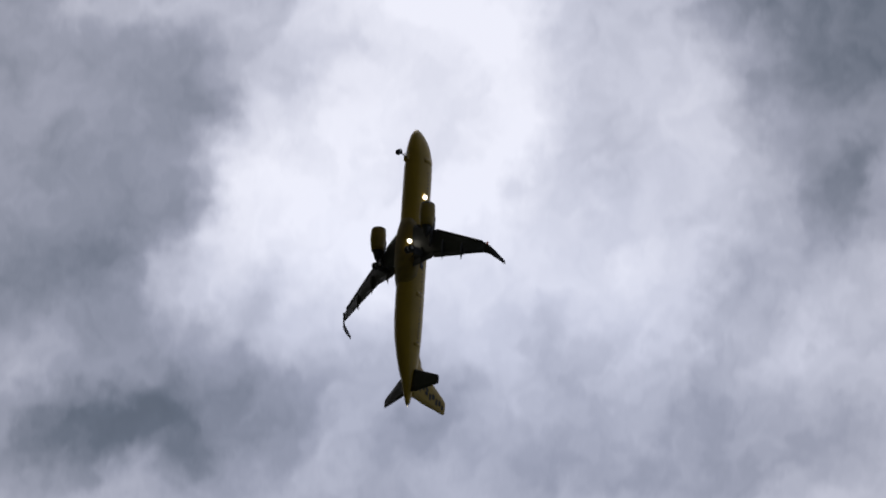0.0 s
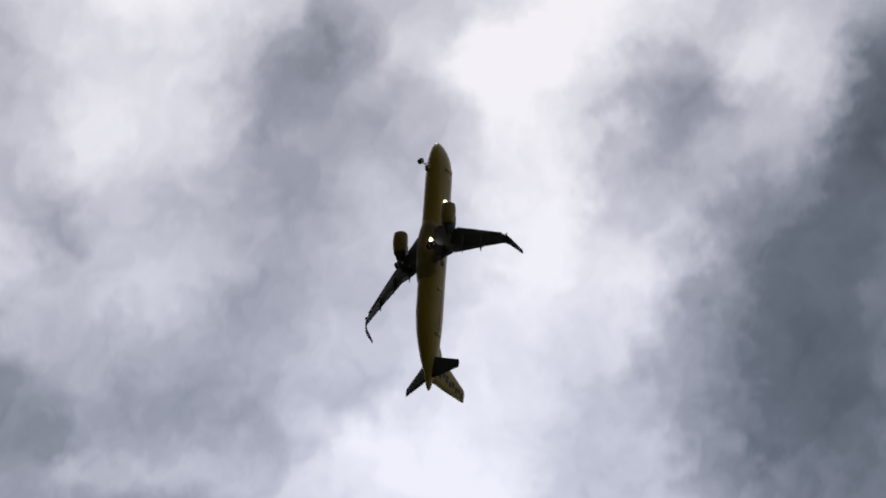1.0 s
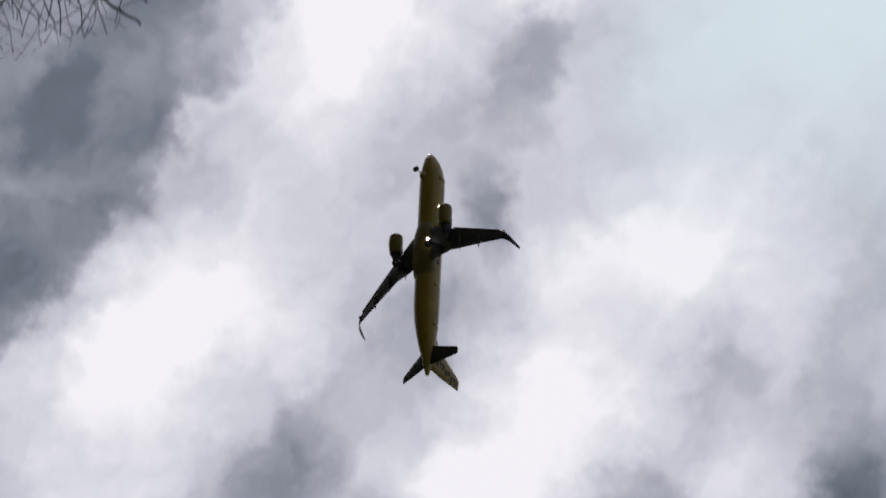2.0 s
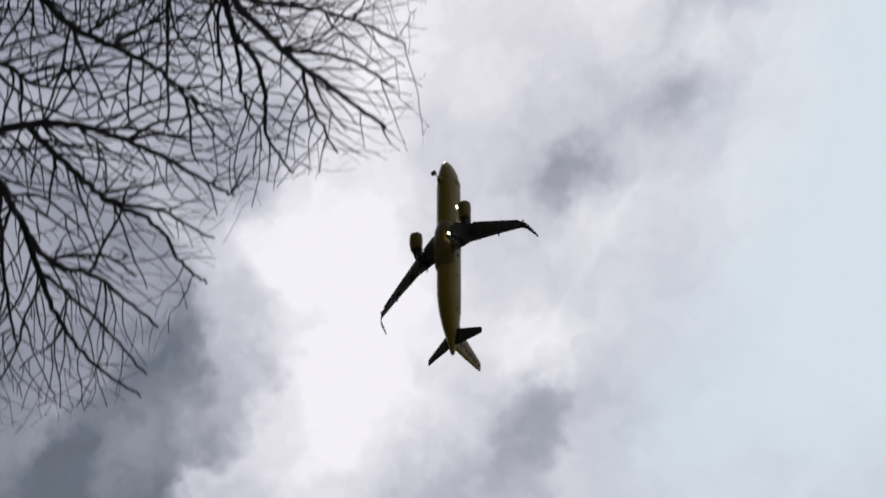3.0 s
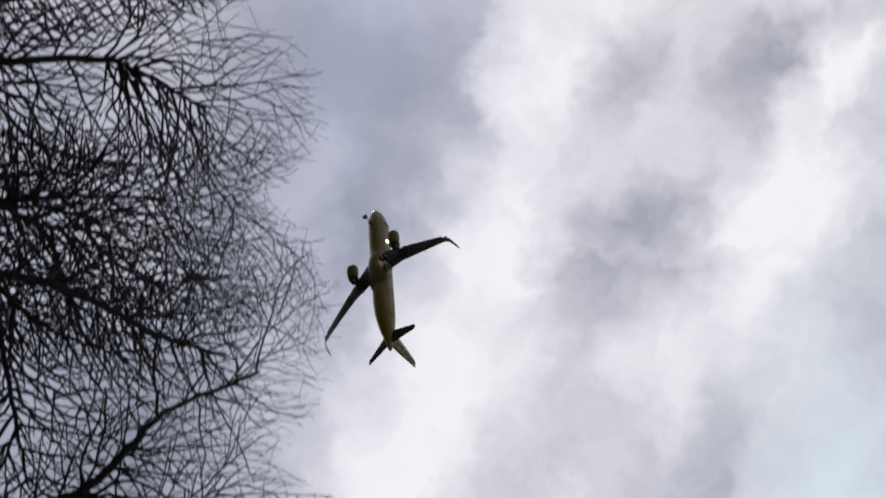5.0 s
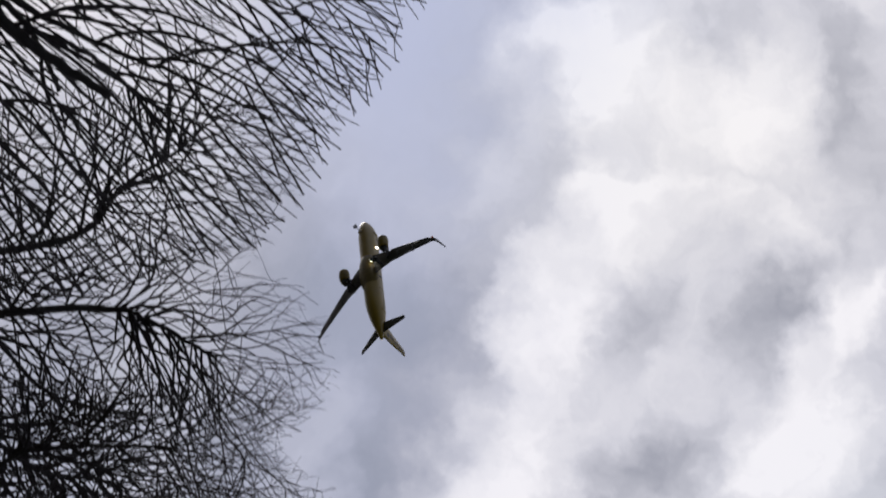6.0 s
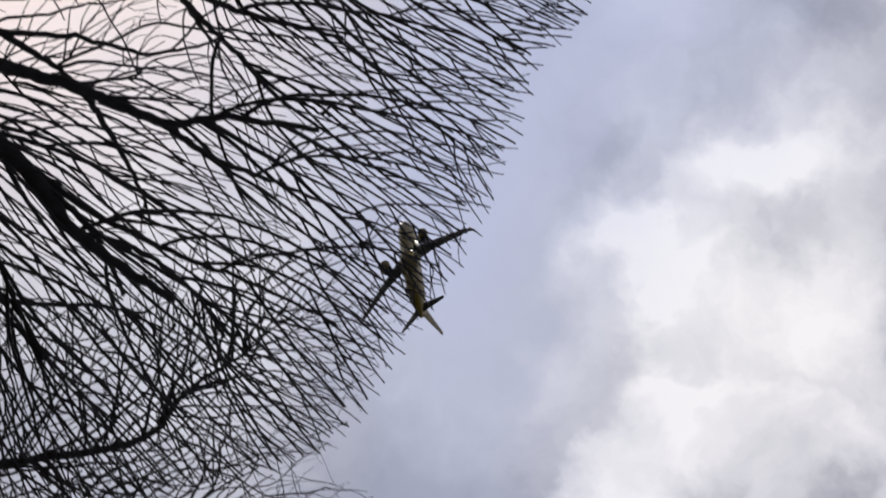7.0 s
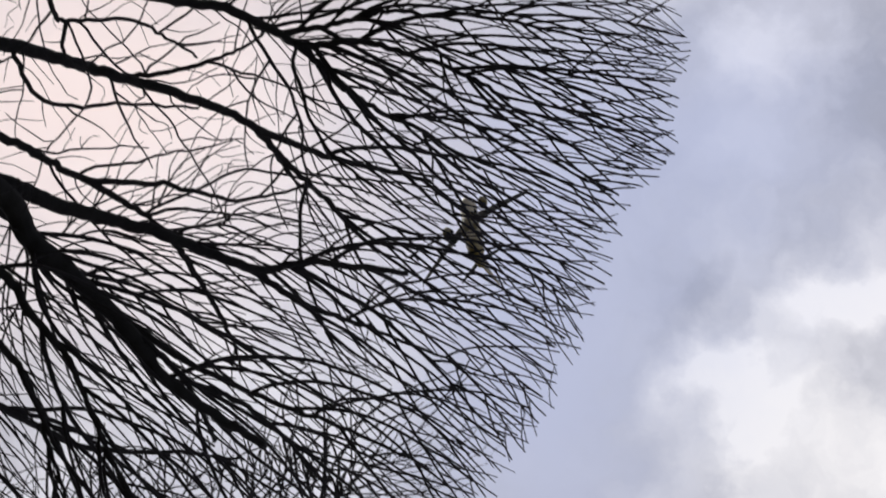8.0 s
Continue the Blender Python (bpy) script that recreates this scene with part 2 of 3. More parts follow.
# ---- materials ----
def material(name, colour, rough=0.5, metal=0.0, vary=0.15, scale=6.0, bump=0.0, second=None, coat=0.0):
    m = bpy.data.materials.new(name)
    m.use_nodes = True
    nt = m.node_tree
    b = nt.nodes["Principled BSDF"]
    tc = nt.nodes.new("ShaderNodeTexCoord")
    big = nt.nodes.new("ShaderNodeTexNoise")
    big.inputs["Scale"].default_value, big.inputs["Detail"].default_value = scale, 6
    nt.links.new(tc.outputs["Object"], big.inputs["Vector"])
    small = nt.nodes.new("ShaderNodeTexNoise")
    small.inputs["Scale"].default_value, small.inputs["Detail"].default_value = scale * 9, 4
    nt.links.new(tc.outputs["Object"], small.inputs["Vector"])
    both = nt.nodes.new("ShaderNodeMath")
    both.operation = "MULTIPLY_ADD"
    both.inputs[1].default_value = 0.4
    nt.links.new(small.outputs[0], both.inputs[0])
    nt.links.new(big.outputs[0], both.inputs[2])
    ramp = nt.nodes.new("ShaderNodeValToRGB")
    dark = second or tuple(c * (1 - vary) for c in colour)
    ramp.color_ramp.elements[0].position, ramp.color_ramp.elements[1].position = 0.5, 0.9
    ramp.color_ramp.elements[0].color = (*dark, 1)
    ramp.color_ramp.elements[1].color = (*colour, 1)
    nt.links.new(both.outputs[0], ramp.inputs[0])
    nt.links.new(ramp.outputs[0], b.inputs["Base Color"])
    b.inputs["Roughness"].default_value, b.inputs["Metallic"].default_value = rough, metal
    b.inputs["Coat Weight"].default_value = coat
    if bump:
        bp = nt.nodes.new("ShaderNodeBump")
        bp.inputs["Strength"].default_value, bp.inputs["Distance"].default_value = bump, 0.02
        nt.links.new(small.outputs[0], bp.inputs["Height"])
        nt.links.new(bp.outputs[0], b.inputs["Normal"])
    return m


def glow(name, colour, strength):
    m = bpy.data.materials.new(name)
    m.use_nodes = True
    b = m.node_tree.nodes["Principled BSDF"]
    b.inputs["Base Color"].default_value = (*colour, 1)
    b.inputs["Emission Color"].default_value = (*colour, 1)
    b.inputs["Emission Strength"].default_value = strength
    return m


YELLOW = material("yellow_paint", (0.36, 0.235, 0.016), 0.36, 0, 0.16, 0.4, coat=0.15)
# darker, more mottled yellow, used on the nacelles
BELLY = material("dull_yellow_paint", (0.27, 0.18, 0.017), 0.48, 0, 0.35, 0.9)
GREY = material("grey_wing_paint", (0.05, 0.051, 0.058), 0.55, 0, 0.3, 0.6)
BLACK = material("black_paint", (0.012, 0.012, 0.014), 0.4, 0, 0.3, 1.0)
SILVER = material("bare_metal", (0.45, 0.45, 0.46), 0.35, 0.9, 0.2, 2.0)
DARK = material("dark_metal", (0.05, 0.05, 0.052), 0.5, 0.6, 0.3, 2.0)
# fuselage yellow, mottled, with the shade between the wing roots painted in
FAIRING = material("shaded_belly_paint", (0.20, 0.135, 0.017), 0.5, 0, 0.4, 0.9)
TYRE = material("tyre_rubber", (0.02, 0.02, 0.021), 0.8, 0, 0.3, 8.0)
LAMP = glow("lamp_glass", (1.0, 0.93, 0.78), 6.0)
DIM_LAMP = glow("dim_lamp_glass", (1.0, 0.85, 0.65), 0.7)
RED = glow("red_lamp_glass", (0.35, 0.10, 0.07), 0.25)
BARK = material("bark", (0.042, 0.034, 0.033), 0.85, 0, 0.5, 5.0, 0.5)
TWIG = material("twig_bark", (0.038, 0.029, 0.031), 0.8, 0, 0.4, 7.0)
# kept dark so that little light bounces up to the airliner
GRASS = material("winter_grass", (0.075, 0.075, 0.034), 0.95, 0, 0.45, 0.35, 0.4, second=(0.045, 0.05, 0.02))


def mesh_of(name, bm, mat, smooth=True):
    me = bpy.data.meshes.new(name)
    bmesh.ops.recalc_face_normals(bm, faces=bm.faces)
    for f in bm.faces:
        f.smooth = smooth
    bm.to_mesh(me)
    bm.free()
    me.materials.append(mat)
    return me


def part(name, bm, mat, parent, label="", smooth=True):
    ob = new(name, mesh_of(name, bm, mat, smooth))
    ob.parent = parent
    if label:
        tagged(ob, label)
    return ob


# ---- ground ----
# out of view; added to keep sky light from coming up from below
def build_ground():
    bm = bmesh.new()
    rings = [0, 3, 8, 20, 45, 90, 180, 400, 900, 2000, 4500]
    last = None
    for r in rings:
        ring = [bm.verts.new((r * math.cos(a), r * math.sin(a), 0.0 if r < 6 else noise.noise((r * math.cos(a) / 40, r * math.sin(a) / 40, 0)) * min(0.5, r / 200)))
                for a in [2 * math.pi * i / 64 for i in range(64 if r else 1)]]
        if last and len(last) == 1:
            for i in range(64):
                bm.faces.new((last[0], ring[i], ring[(i + 1) % 64]))
        elif last:
            for i in range(64):
                bm.faces.new((last[i], ring[i], ring[(i + 1) % 64], last[(i + 1) % 64]))
        last = ring
    ob = new("ground", mesh_of("ground", bm, GRASS))
    return tagged(ob, "wide flat unseen ground of short winter grass", "ground", kind="structure")


build_ground()


# ---- airliner ----
def loft(rings, close_ends=True, wrap=True):
    bm = bmesh.new()
    rows = [[bm.verts.new(p) for p in ring] for ring in rings]
    n = len(rows[0])
    for a, b in zip(rows, rows[1:]):
        for i in range(n if wrap else n - 1):
            bm.faces.new((a[i], a[(i + 1) % n], b[(i + 1) % n], b[i]))
    if close_ends:
        bm.faces.new(rows[0])
        bm.faces.new(rows[-1][::-1])
    return bm


def ring_x(s, r, z=0.0, y=0.0, tall=1.0, n=32):
    return [(-s, y + r * math.cos(a), z + tall * r * math.sin(a)) for a in [2 * math.pi * i / n for i in range(n)]]


FOIL = ((1.0, 0.002), (0.8, 0.035), (0.55, 0.075), (0.3, 0.1), (0.12, 0.08), (0.03, 0.045), (0.0, 0.0),
        (0.03, -0.03), (0.12, -0.05), (0.3, -0.062), (0.55, -0.045), (0.8, -0.018))


def foil(s, y, z, chord, thick=1.0, upright=0.0):
    """A wing's cross-section; upright turns its thickness from z towards y."""
    c, u = math.cos(upright), math.sin(upright)
    return [(-(s + f * chord), y - h * thick * chord * u, z + h * thick * chord * c) for f, h in FOIL]


def mirrored(rows, side):
    return [[(x, y * side, z) for x, y, z in r] for r in rows]


def box(bm, lo, hi):
    v = [bm.verts.new((x, y, z)) for x in (lo[0], hi[0]) for y in (lo[1], hi[1]) for z in (lo[2], hi[2])]
    for f in ((0, 1, 3, 2), (4, 6, 7, 5), (0, 4, 5, 1), (2, 3, 7, 6), (0, 2, 6, 4), (1, 5, 7, 3)):
        bm.faces.new([v[i] for i in f])


def tube(bm, a, b, r0, r1, n=10):
    a, b = Vector(a), Vector(b)
    q = (b - a).to_track_quat("Z", "Y")
    rows = []
    for p, r in ((a, r0), (b, r1)):
        rows.append([bm.verts.new(p + q @ Vector((r * math.cos(t), r * math.sin(t), 0))) for t in [2 * math.pi * i / n for i in range(n)]])
    for i in range(n):
        bm.faces.new((rows[0][i], rows[0][(i + 1) % n], rows[1][(i + 1) % n], rows[1][i]))
    bm.faces.new(rows[0][::-1])
    bm.faces.new(rows[1])


def wheel(parent, s, y, z, r, w):
    prof = ((0.35, 0.5), (0.8, 0.5), (0.95, 0.38), (1.0, 0.15), (1.0, -0.15), (0.95, -0.38), (0.8, -0.5), (0.35, -0.5))
    bm = loft([[(-s + r * k * math.cos(a), y + h * w, z + r * k * math.sin(a)) for a in [2 * math.pi * i / 20 for i in range(20)]] for k, h in prof], True)
    tyre = part("wheel", bm, TYRE, parent, "black rubber tyre")
    bm = loft([[(-s + r * k * math.cos(a), y + h * w, z + r * k * math.sin(a)) for a in [2 * math.pi * i / 16 for i in range(16)]] for k, h in ((0.2, 0.56), (0.42, 0.52), (0.42, -0.52), (0.2, -0.56))])
    part("hub", bm, SILVER, tyre, "grey metal hub")


def build_airliner():
    plane = tagged(new("airliner"), "yellow twin-engined airliner with dark wings and lowered wheels in flight", "airliner")
    body = ((-0.45, 0.04, -0.72), (-0.3, 0.34, -0.7), (0.1, 0.66, -0.62), (0.7, 1.02, -0.5), (1.6, 1.38, -0.32), (2.8, 1.7, -0.16), (4.2, 1.9, -0.05),
            (6, 2.02, 0), (12, 2.04, 0), (20, 2.04, 0), (27, 2.04, -0.02), (31, 2.04, 0), (34, 1.9, 0.12), (36.5, 1.66, 0.3), (39, 1.3, 0.5),
            (41, 0.88, 0.68), (42.7, 0.6, 0.76), (43.8, 0.4, 0.8), (44.3, 0.26, 0.82))
    fuselage = part("fuselage", loft([ring_x(s, r, z, tall=1.06) for s, r, z in body]), YELLOW, plane, "glossy yellow painted fuselage")
    # belly fairing under the wing, its yellow darkened for the shade there
    fair = ((14.2, 0.3, -1.7), (15.2, 1.5, -1.15), (16.6, 2.1, -0.95), (19, 2.3, -0.9), (22, 2.3, -0.9), (24.5, 2.05, -0.85), (26.2, 1.5, -1.0), (27.4, 0.4, -1.7))
    part("belly_fairing", loft([ring_x(s, r, z, tall=0.72) for s, r, z in fair]), FAIRING, fuselage, "mottled dull yellow belly fairing, shade in its colour")
    bm = loft([ring_x(s, r, 0.82, n=16) for s, r in ((44.28, 0.2), (44.55, 0.17), (44.56, 0.1))])
    part("tail_exhaust", bm, SILVER, fuselage, "bare metal exhaust of the tail cone")
    # cabin windows, cockpit panes and doors, both sides
    for side in (1, -1):
        for k in range(46):
            s = 7.2 + k * 0.62
            bm = bmesh.new()
            y, z = side * 1.985, 0.50
            v = [bm.verts.new((-s + dx * 0.09, y + side * 0.018, z + dz * 0.13)) for dx, dz in ((-1, -0.6), (-0.6, -1), (0.6, -1), (1, -0.6), (1, 0.6), (0.6, 1), (-0.6, 1), (-1, 0.6))]
            bm.faces.new(v)
            w = bmesh.ops.extrude_face_region(bm, geom=bm.faces[:])
            for q in w["geom"]:
                if isinstance(q, bmesh.types.BMVert):
                    q.co.y -= side * 0.06
            part("window", bm, DARK, fuselage, smooth=False)
        for s0, w in ((5.2, 0.42), (15.0, 0.4), (27.4, 0.4), (35.2, 0.42)):
            bm = bmesh.new()
            r = 2.045 if s0 < 30 else 1.80
            z0 = 0 if s0 < 30 else 0.26
            rows = []
            for a in (-0.18, 0.1, 0.4, 0.68):
                rows.append([(-(s0 + dx * w), side * (r + o) * math.cos(a), z0 + 1.05 * (r + o) * math.sin(a)) for dx, o in ((-1, -0.05), (-1, 0.012), (1, 0.012), (1, -0.05))])
            bm.free()
            part("door", loft(rows), YELLOW, fuselage)
        rows = [[(-(1.45 + 0.9 * f) , side * (0.35 + 0.95 * f), 0.62 + dz - 0.1 * f) for dz in (0.0, 0.38)] for f in (0.0, 0.5, 1.0)]
        bm = loft([[p, q, (q[0], q[1] * 0.8, q[2]), (p[0], p[1] * 0.8, p[2])] for p, q in rows])
        part("cockpit_window", bm, BLACK, fuselage, smooth=False)
    # bold markings on the sides, plain bars in place of lettering
    for side in (1, -1):
        for s0, w, a0, a1 in ((22.7, 0.45, -0.05, 0.3), (23.4, 0.16, -0.5, -0.25)):
            rows = [[(-(s0 + dx * w), side * (2.045 + o) * math.cos(a), 1.06 * (2.045 + o) * math.sin(a)) for dx, o in ((-1, -0.04), (-1, 0.008), (1, 0.008), (1, -0.04))] for a in [a0 + (a1 - a0) * i / 5 for i in range(6)]]
            part("marking", loft(rows), BLACK, fuselage, "black painted bar")
    for side, sname in ((1, "left"), (-1, "right")):
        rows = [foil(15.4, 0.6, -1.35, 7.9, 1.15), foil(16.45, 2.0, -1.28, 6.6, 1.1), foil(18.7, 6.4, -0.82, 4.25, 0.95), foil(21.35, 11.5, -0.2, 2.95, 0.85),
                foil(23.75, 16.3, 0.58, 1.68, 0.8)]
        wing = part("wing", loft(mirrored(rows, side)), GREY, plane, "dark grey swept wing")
        rows = [foil(23.75, 16.3, 0.58, 1.68, 0.8), foil(24.25, 16.9, 0.75, 1.5, 0.8, 0.25), foil(24.75, 17.3, 1.1, 1.3, 0.8, 0.7), foil(25.25, 17.55, 1.65, 1.12, 0.8, 1.15),
                foil(26.45, 17.95, 3.15, 0.55, 0.8, 1.3)]
        part("sharklet", loft(mirrored(rows, side)), DARK, wing, "upswept wing-tip blade")
        for y0, s0, ln, z0 in ((3.9, 20.6, 3.6, -1.42), (8.2, 20.8, 3.4, -0.98), (12.0, 22.6, 2.8, -0.45)):
            rows = [[(-(s0 + f * ln), side * (y0 + 0.14 * k * math.cos(a)), z0 + 0.24 * k * math.sin(a) + 0.12 * f) for a in [2 * math.pi * i / 10 for i in range(10)]]
                    for f, k in ((0, 0.05), (0.12, 0.6), (0.4, 1.0), (0.7, 0.85), (0.92, 0.35), (1.0, 0.05))]
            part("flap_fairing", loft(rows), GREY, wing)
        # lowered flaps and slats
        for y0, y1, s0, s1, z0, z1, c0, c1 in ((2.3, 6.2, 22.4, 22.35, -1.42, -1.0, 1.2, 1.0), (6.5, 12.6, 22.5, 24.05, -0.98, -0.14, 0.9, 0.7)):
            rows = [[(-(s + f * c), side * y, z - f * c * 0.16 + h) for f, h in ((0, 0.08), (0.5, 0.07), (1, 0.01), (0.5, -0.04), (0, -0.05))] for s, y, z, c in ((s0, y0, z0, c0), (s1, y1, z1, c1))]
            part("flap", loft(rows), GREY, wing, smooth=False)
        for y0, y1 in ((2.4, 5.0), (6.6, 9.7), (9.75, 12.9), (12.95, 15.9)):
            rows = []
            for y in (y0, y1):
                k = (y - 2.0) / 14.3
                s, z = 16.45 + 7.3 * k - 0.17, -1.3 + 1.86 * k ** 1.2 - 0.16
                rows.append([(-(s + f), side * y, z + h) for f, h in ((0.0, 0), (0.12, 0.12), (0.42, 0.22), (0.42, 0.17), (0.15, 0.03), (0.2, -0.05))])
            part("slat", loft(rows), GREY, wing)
        bm = loft([[(-24.2 + 0.35 * k, side * (16.75 + 0.16 * math.cos(a)), 0.62 + 0.14 * math.sin(a)) for a in [2 * math.pi * i / 8 for i in range(8)]] for k in (0, 0.5, 1)])
        part("tip_lamp", bm, RED if side > 0 else DARK, wing, "small wing-tip lamp")
        # engine
        ey, ez = side * 5.75, -2.2
        prof = ((15.05, 0.88), (14.85, 0.92), (14.75, 0.98), (14.85, 1.05), (15.2, 1.12), (16.0, 1.17), (16.8, 1.13), (17.8, 1.0), (18.4, 0.88), (18.38, 0.82), (17.5, 0.82))
        nacelle = part("engine_nacelle", loft([ring_x(s, r, ez, ey, n=28) for s, r in prof], False), BELLY, plane, "dull yellow engine nacelle")
        part("inlet_lip", loft([ring_x(s, r, ez, ey, n=28) for s, r in ((15.1, 0.87), (14.84, 0.91), (14.72, 0.98), (14.82, 1.06), (15.0, 1.095))], False), DARK, nacelle, "dark metal inlet lip")
        bm = loft([ring_x(s, r, ez, ey, n=28) for s, r in ((15.0, 0.89), (15.4, 0.88), (15.45, 0.3))])
        part("fan_duct", bm, BLACK, nacelle, "dark inlet duct")
        for k in range(18):
            a = 2 * math.pi * k / 18
            bm = bmesh.new()
            pts = []
            for r, tw in ((0.28, 0.1), (0.86, 0.22)):
                for e in (-1, 1):
                    aa = a + e * 0.5 * tw
                    pts.append((-(15.28 + e * 0.1), ey + r * math.cos(aa), ez + r * math.sin(aa)))
            v = [bm.verts.new(p) for p in pts] + [bm.verts.new((p[0] + 0.03, p[1], p[2])) for p in pts]
            for f in ((0, 1, 3, 2), (4, 6, 7, 5), (0, 4, 5, 1), (2, 3, 7, 6), (0, 2, 6, 4), (1, 5, 7, 3)):
                bm.faces.new([v[i] for i in f])
            part("fan_blade", bm, DARK, nacelle, smooth=False)
        part("spinner", loft([ring_x(s, r, ez, ey, n=14) for s, r in ((14.95, 0.02), (15.1, 0.16), (15.32, 0.3))]), DARK, nacelle)
        part("core_cone", loft([ring_x(s, r, ez, ey, n=18) for s, r in ((17.4, 0.75), (18.6, 0.66), (19.2, 0.5), (19.9, 0.25), (20.2, 0.05))]), DARK, nacelle, "dark exhaust cone")
        rows = []
        for s, zt, w in ((15.6, -1.0, 0.05), (16.5, -0.7, 0.2), (18.5, -0.75, 0.24), (20.6, -1.15, 0.16), (21.4, -1.15, 0.04)):
            zb = -1.6 if s < 19 else -1.5
            rows.append([(-s, ey - w, zb), (-s, ey + w, zb), (-s, ey + w * 0.8, zt), (-s, ey - w * 0.8, zt)])
        part("pylon", loft(rows), GREY, nacelle)
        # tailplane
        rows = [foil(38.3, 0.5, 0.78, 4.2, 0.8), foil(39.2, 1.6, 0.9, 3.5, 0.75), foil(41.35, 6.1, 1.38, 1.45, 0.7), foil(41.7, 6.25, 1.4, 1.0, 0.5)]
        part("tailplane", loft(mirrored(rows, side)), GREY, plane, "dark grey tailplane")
        # main wheels
        leg = bmesh.new()
        gs, gy = 21.9, 3.8
        tube(leg, (-gs, side * gy, -1.2), (-gs, side * gy, -3.55), 0.17, 0.13)
        tube(leg, (-gs, side * (gy - 0.62), -3.55), (-gs, side * (gy + 0.62), -3.55), 0.09, 0.09)
        tube(leg, (-gs, side * gy, -2.5), (-gs, side * 2.0, -1.6), 0.08, 0.08)
        tube(leg, (-gs - 0.1, side * gy, -2.4), (-gs - 0.5, side * gy, -3.3), 0.06, 0.06)
        gear = part("main_gear", leg, DARK, plane, "lowered main undercarriage leg")
        for dy in (-0.45, 0.45):
            wheel(gear, gs, side * gy + dy, -3.55, 0.58, 0.42)
        bm = bmesh.new()
        box(bm, (-gs - 0.55, side * (gy + 0.3) - 0.03, -2.9), (-gs + 0.55, side * (gy + 0.3) + 0.03, -1.3))
        part("gear_door", bm, GREY, gear, smooth=False)
    # fin with its rudder and fillet
    rows = [[(-(s + f * c), h * c * 0.75, z) for f, h in FOIL] for s, z, c in ((35.6, 1.1, 7.4), (36.7, 2.0, 6.3), (38.1, 3.4, 5.25), (41.35, 7.4, 2.5), (41.75, 7.7, 2.0))]
    fin = part("tail_fin", loft(rows), YELLOW, plane, "yellow tail fin")
    rows = [[(-(s + f * c), h * c * 0.75, z) for f, h in FOIL] for s, z, c in ((33.2, 1.75, 3.4), (35.4, 2.25, 1.6), (37.1, 2.9, 0.6))]
    part("fin_fillet", loft(rows), YELLOW, fin)
    # dark painted bars down its sides, in place of lettering
    for side in (1, -1):
        for z0, tall, f0, f1 in ((2.7, 0.24, 0.50, 0.72), (3.4, 0.22, 0.44, 0.60), (4.05, 0.26, 0.42, 0.66), (4.75, 0.20, 0.50, 0.72), (5.35, 0.24, 0.42, 0.62),
                                 (6.0, 0.20, 0.46, 0.74), (6.6, 0.22, 0.40, 0.64), (7.15, 0.16, 0.46, 0.76)):
            rows = []
            for z in (z0 - tall, z0 + tall):
                start = float(np.interp(z, (2.0, 3.4, 7.4), (36.7, 38.1, 41.35)))
                chord = float(np.interp(z, (2.0, 3.4, 7.4), (6.3, 5.25, 2.5)))
                ring = []
                for f, sunk in ((f0, 0.0), (f1, 0.0), (f1, 0.05), (f0, 0.05)):
                    thick = float(np.interp(f, (0.3, 0.55, 0.8), (0.1, 0.075, 0.035) if side > 0 else (0.062, 0.045, 0.018)))
                    ring.append((-(start + f * chord), side * (thick * chord * 0.75 + 0.012 - sunk), z))
                rows.append(ring)
            part("marking", loft(rows), BLACK, fin, "black painted bar", smooth=False)
    # nose wheels
    leg = bmesh.new()
    tube(leg, (-4.75, 0, -1.8), (-4.45, 0, -3.75), 0.11, 0.08)
    tube(leg, (-4.45, -0.3, -3.78), (-4.45, 0.3, -3.78), 0.06, 0.06)
    tube(leg, (-3.7, 0, -1.9), (-4.55, 0, -3.0), 0.06, 0.06)
    nose = part("nose_gear", leg, SILVER, plane, "lowered nose undercarriage leg")
    for dy in (-0.25, 0.25):
        wheel(nose, 4.45, dy, -3.8, 0.42, 0.26)
    for dy in (-0.42, 0.42):
        bm = bmesh.new()
        box(bm, (-5.3, dy - 0.02, -2.5), (-4.3, dy + 0.02, -1.75))
        part("gear_door", bm, YELLOW, nose, smooth=False)
    # lamps that are lit
    for s, y, z, r, mat, look_of in ((11.42, 2.1, 0.0, 0.36, LAMP, "bright warm white lamp"), (19.6, 2.2, -2.4, 0.34, LAMP, "bright warm white lamp"),
                                     (44.6, 0.0, 0.82, 0.11, DIM_LAMP, "small dim tail lamp")):
        bm = bmesh.new()
        bmesh.ops.create_icosphere(bm, subdivisions=2, radius=r, matrix=Matrix.Translation((-s, y, z)) @ Matrix.Diagonal((1, 0.6, 1, 1)))
        part("lamp", bm, mat, plane, look_of)
    return plane


airliner = build_airliner()


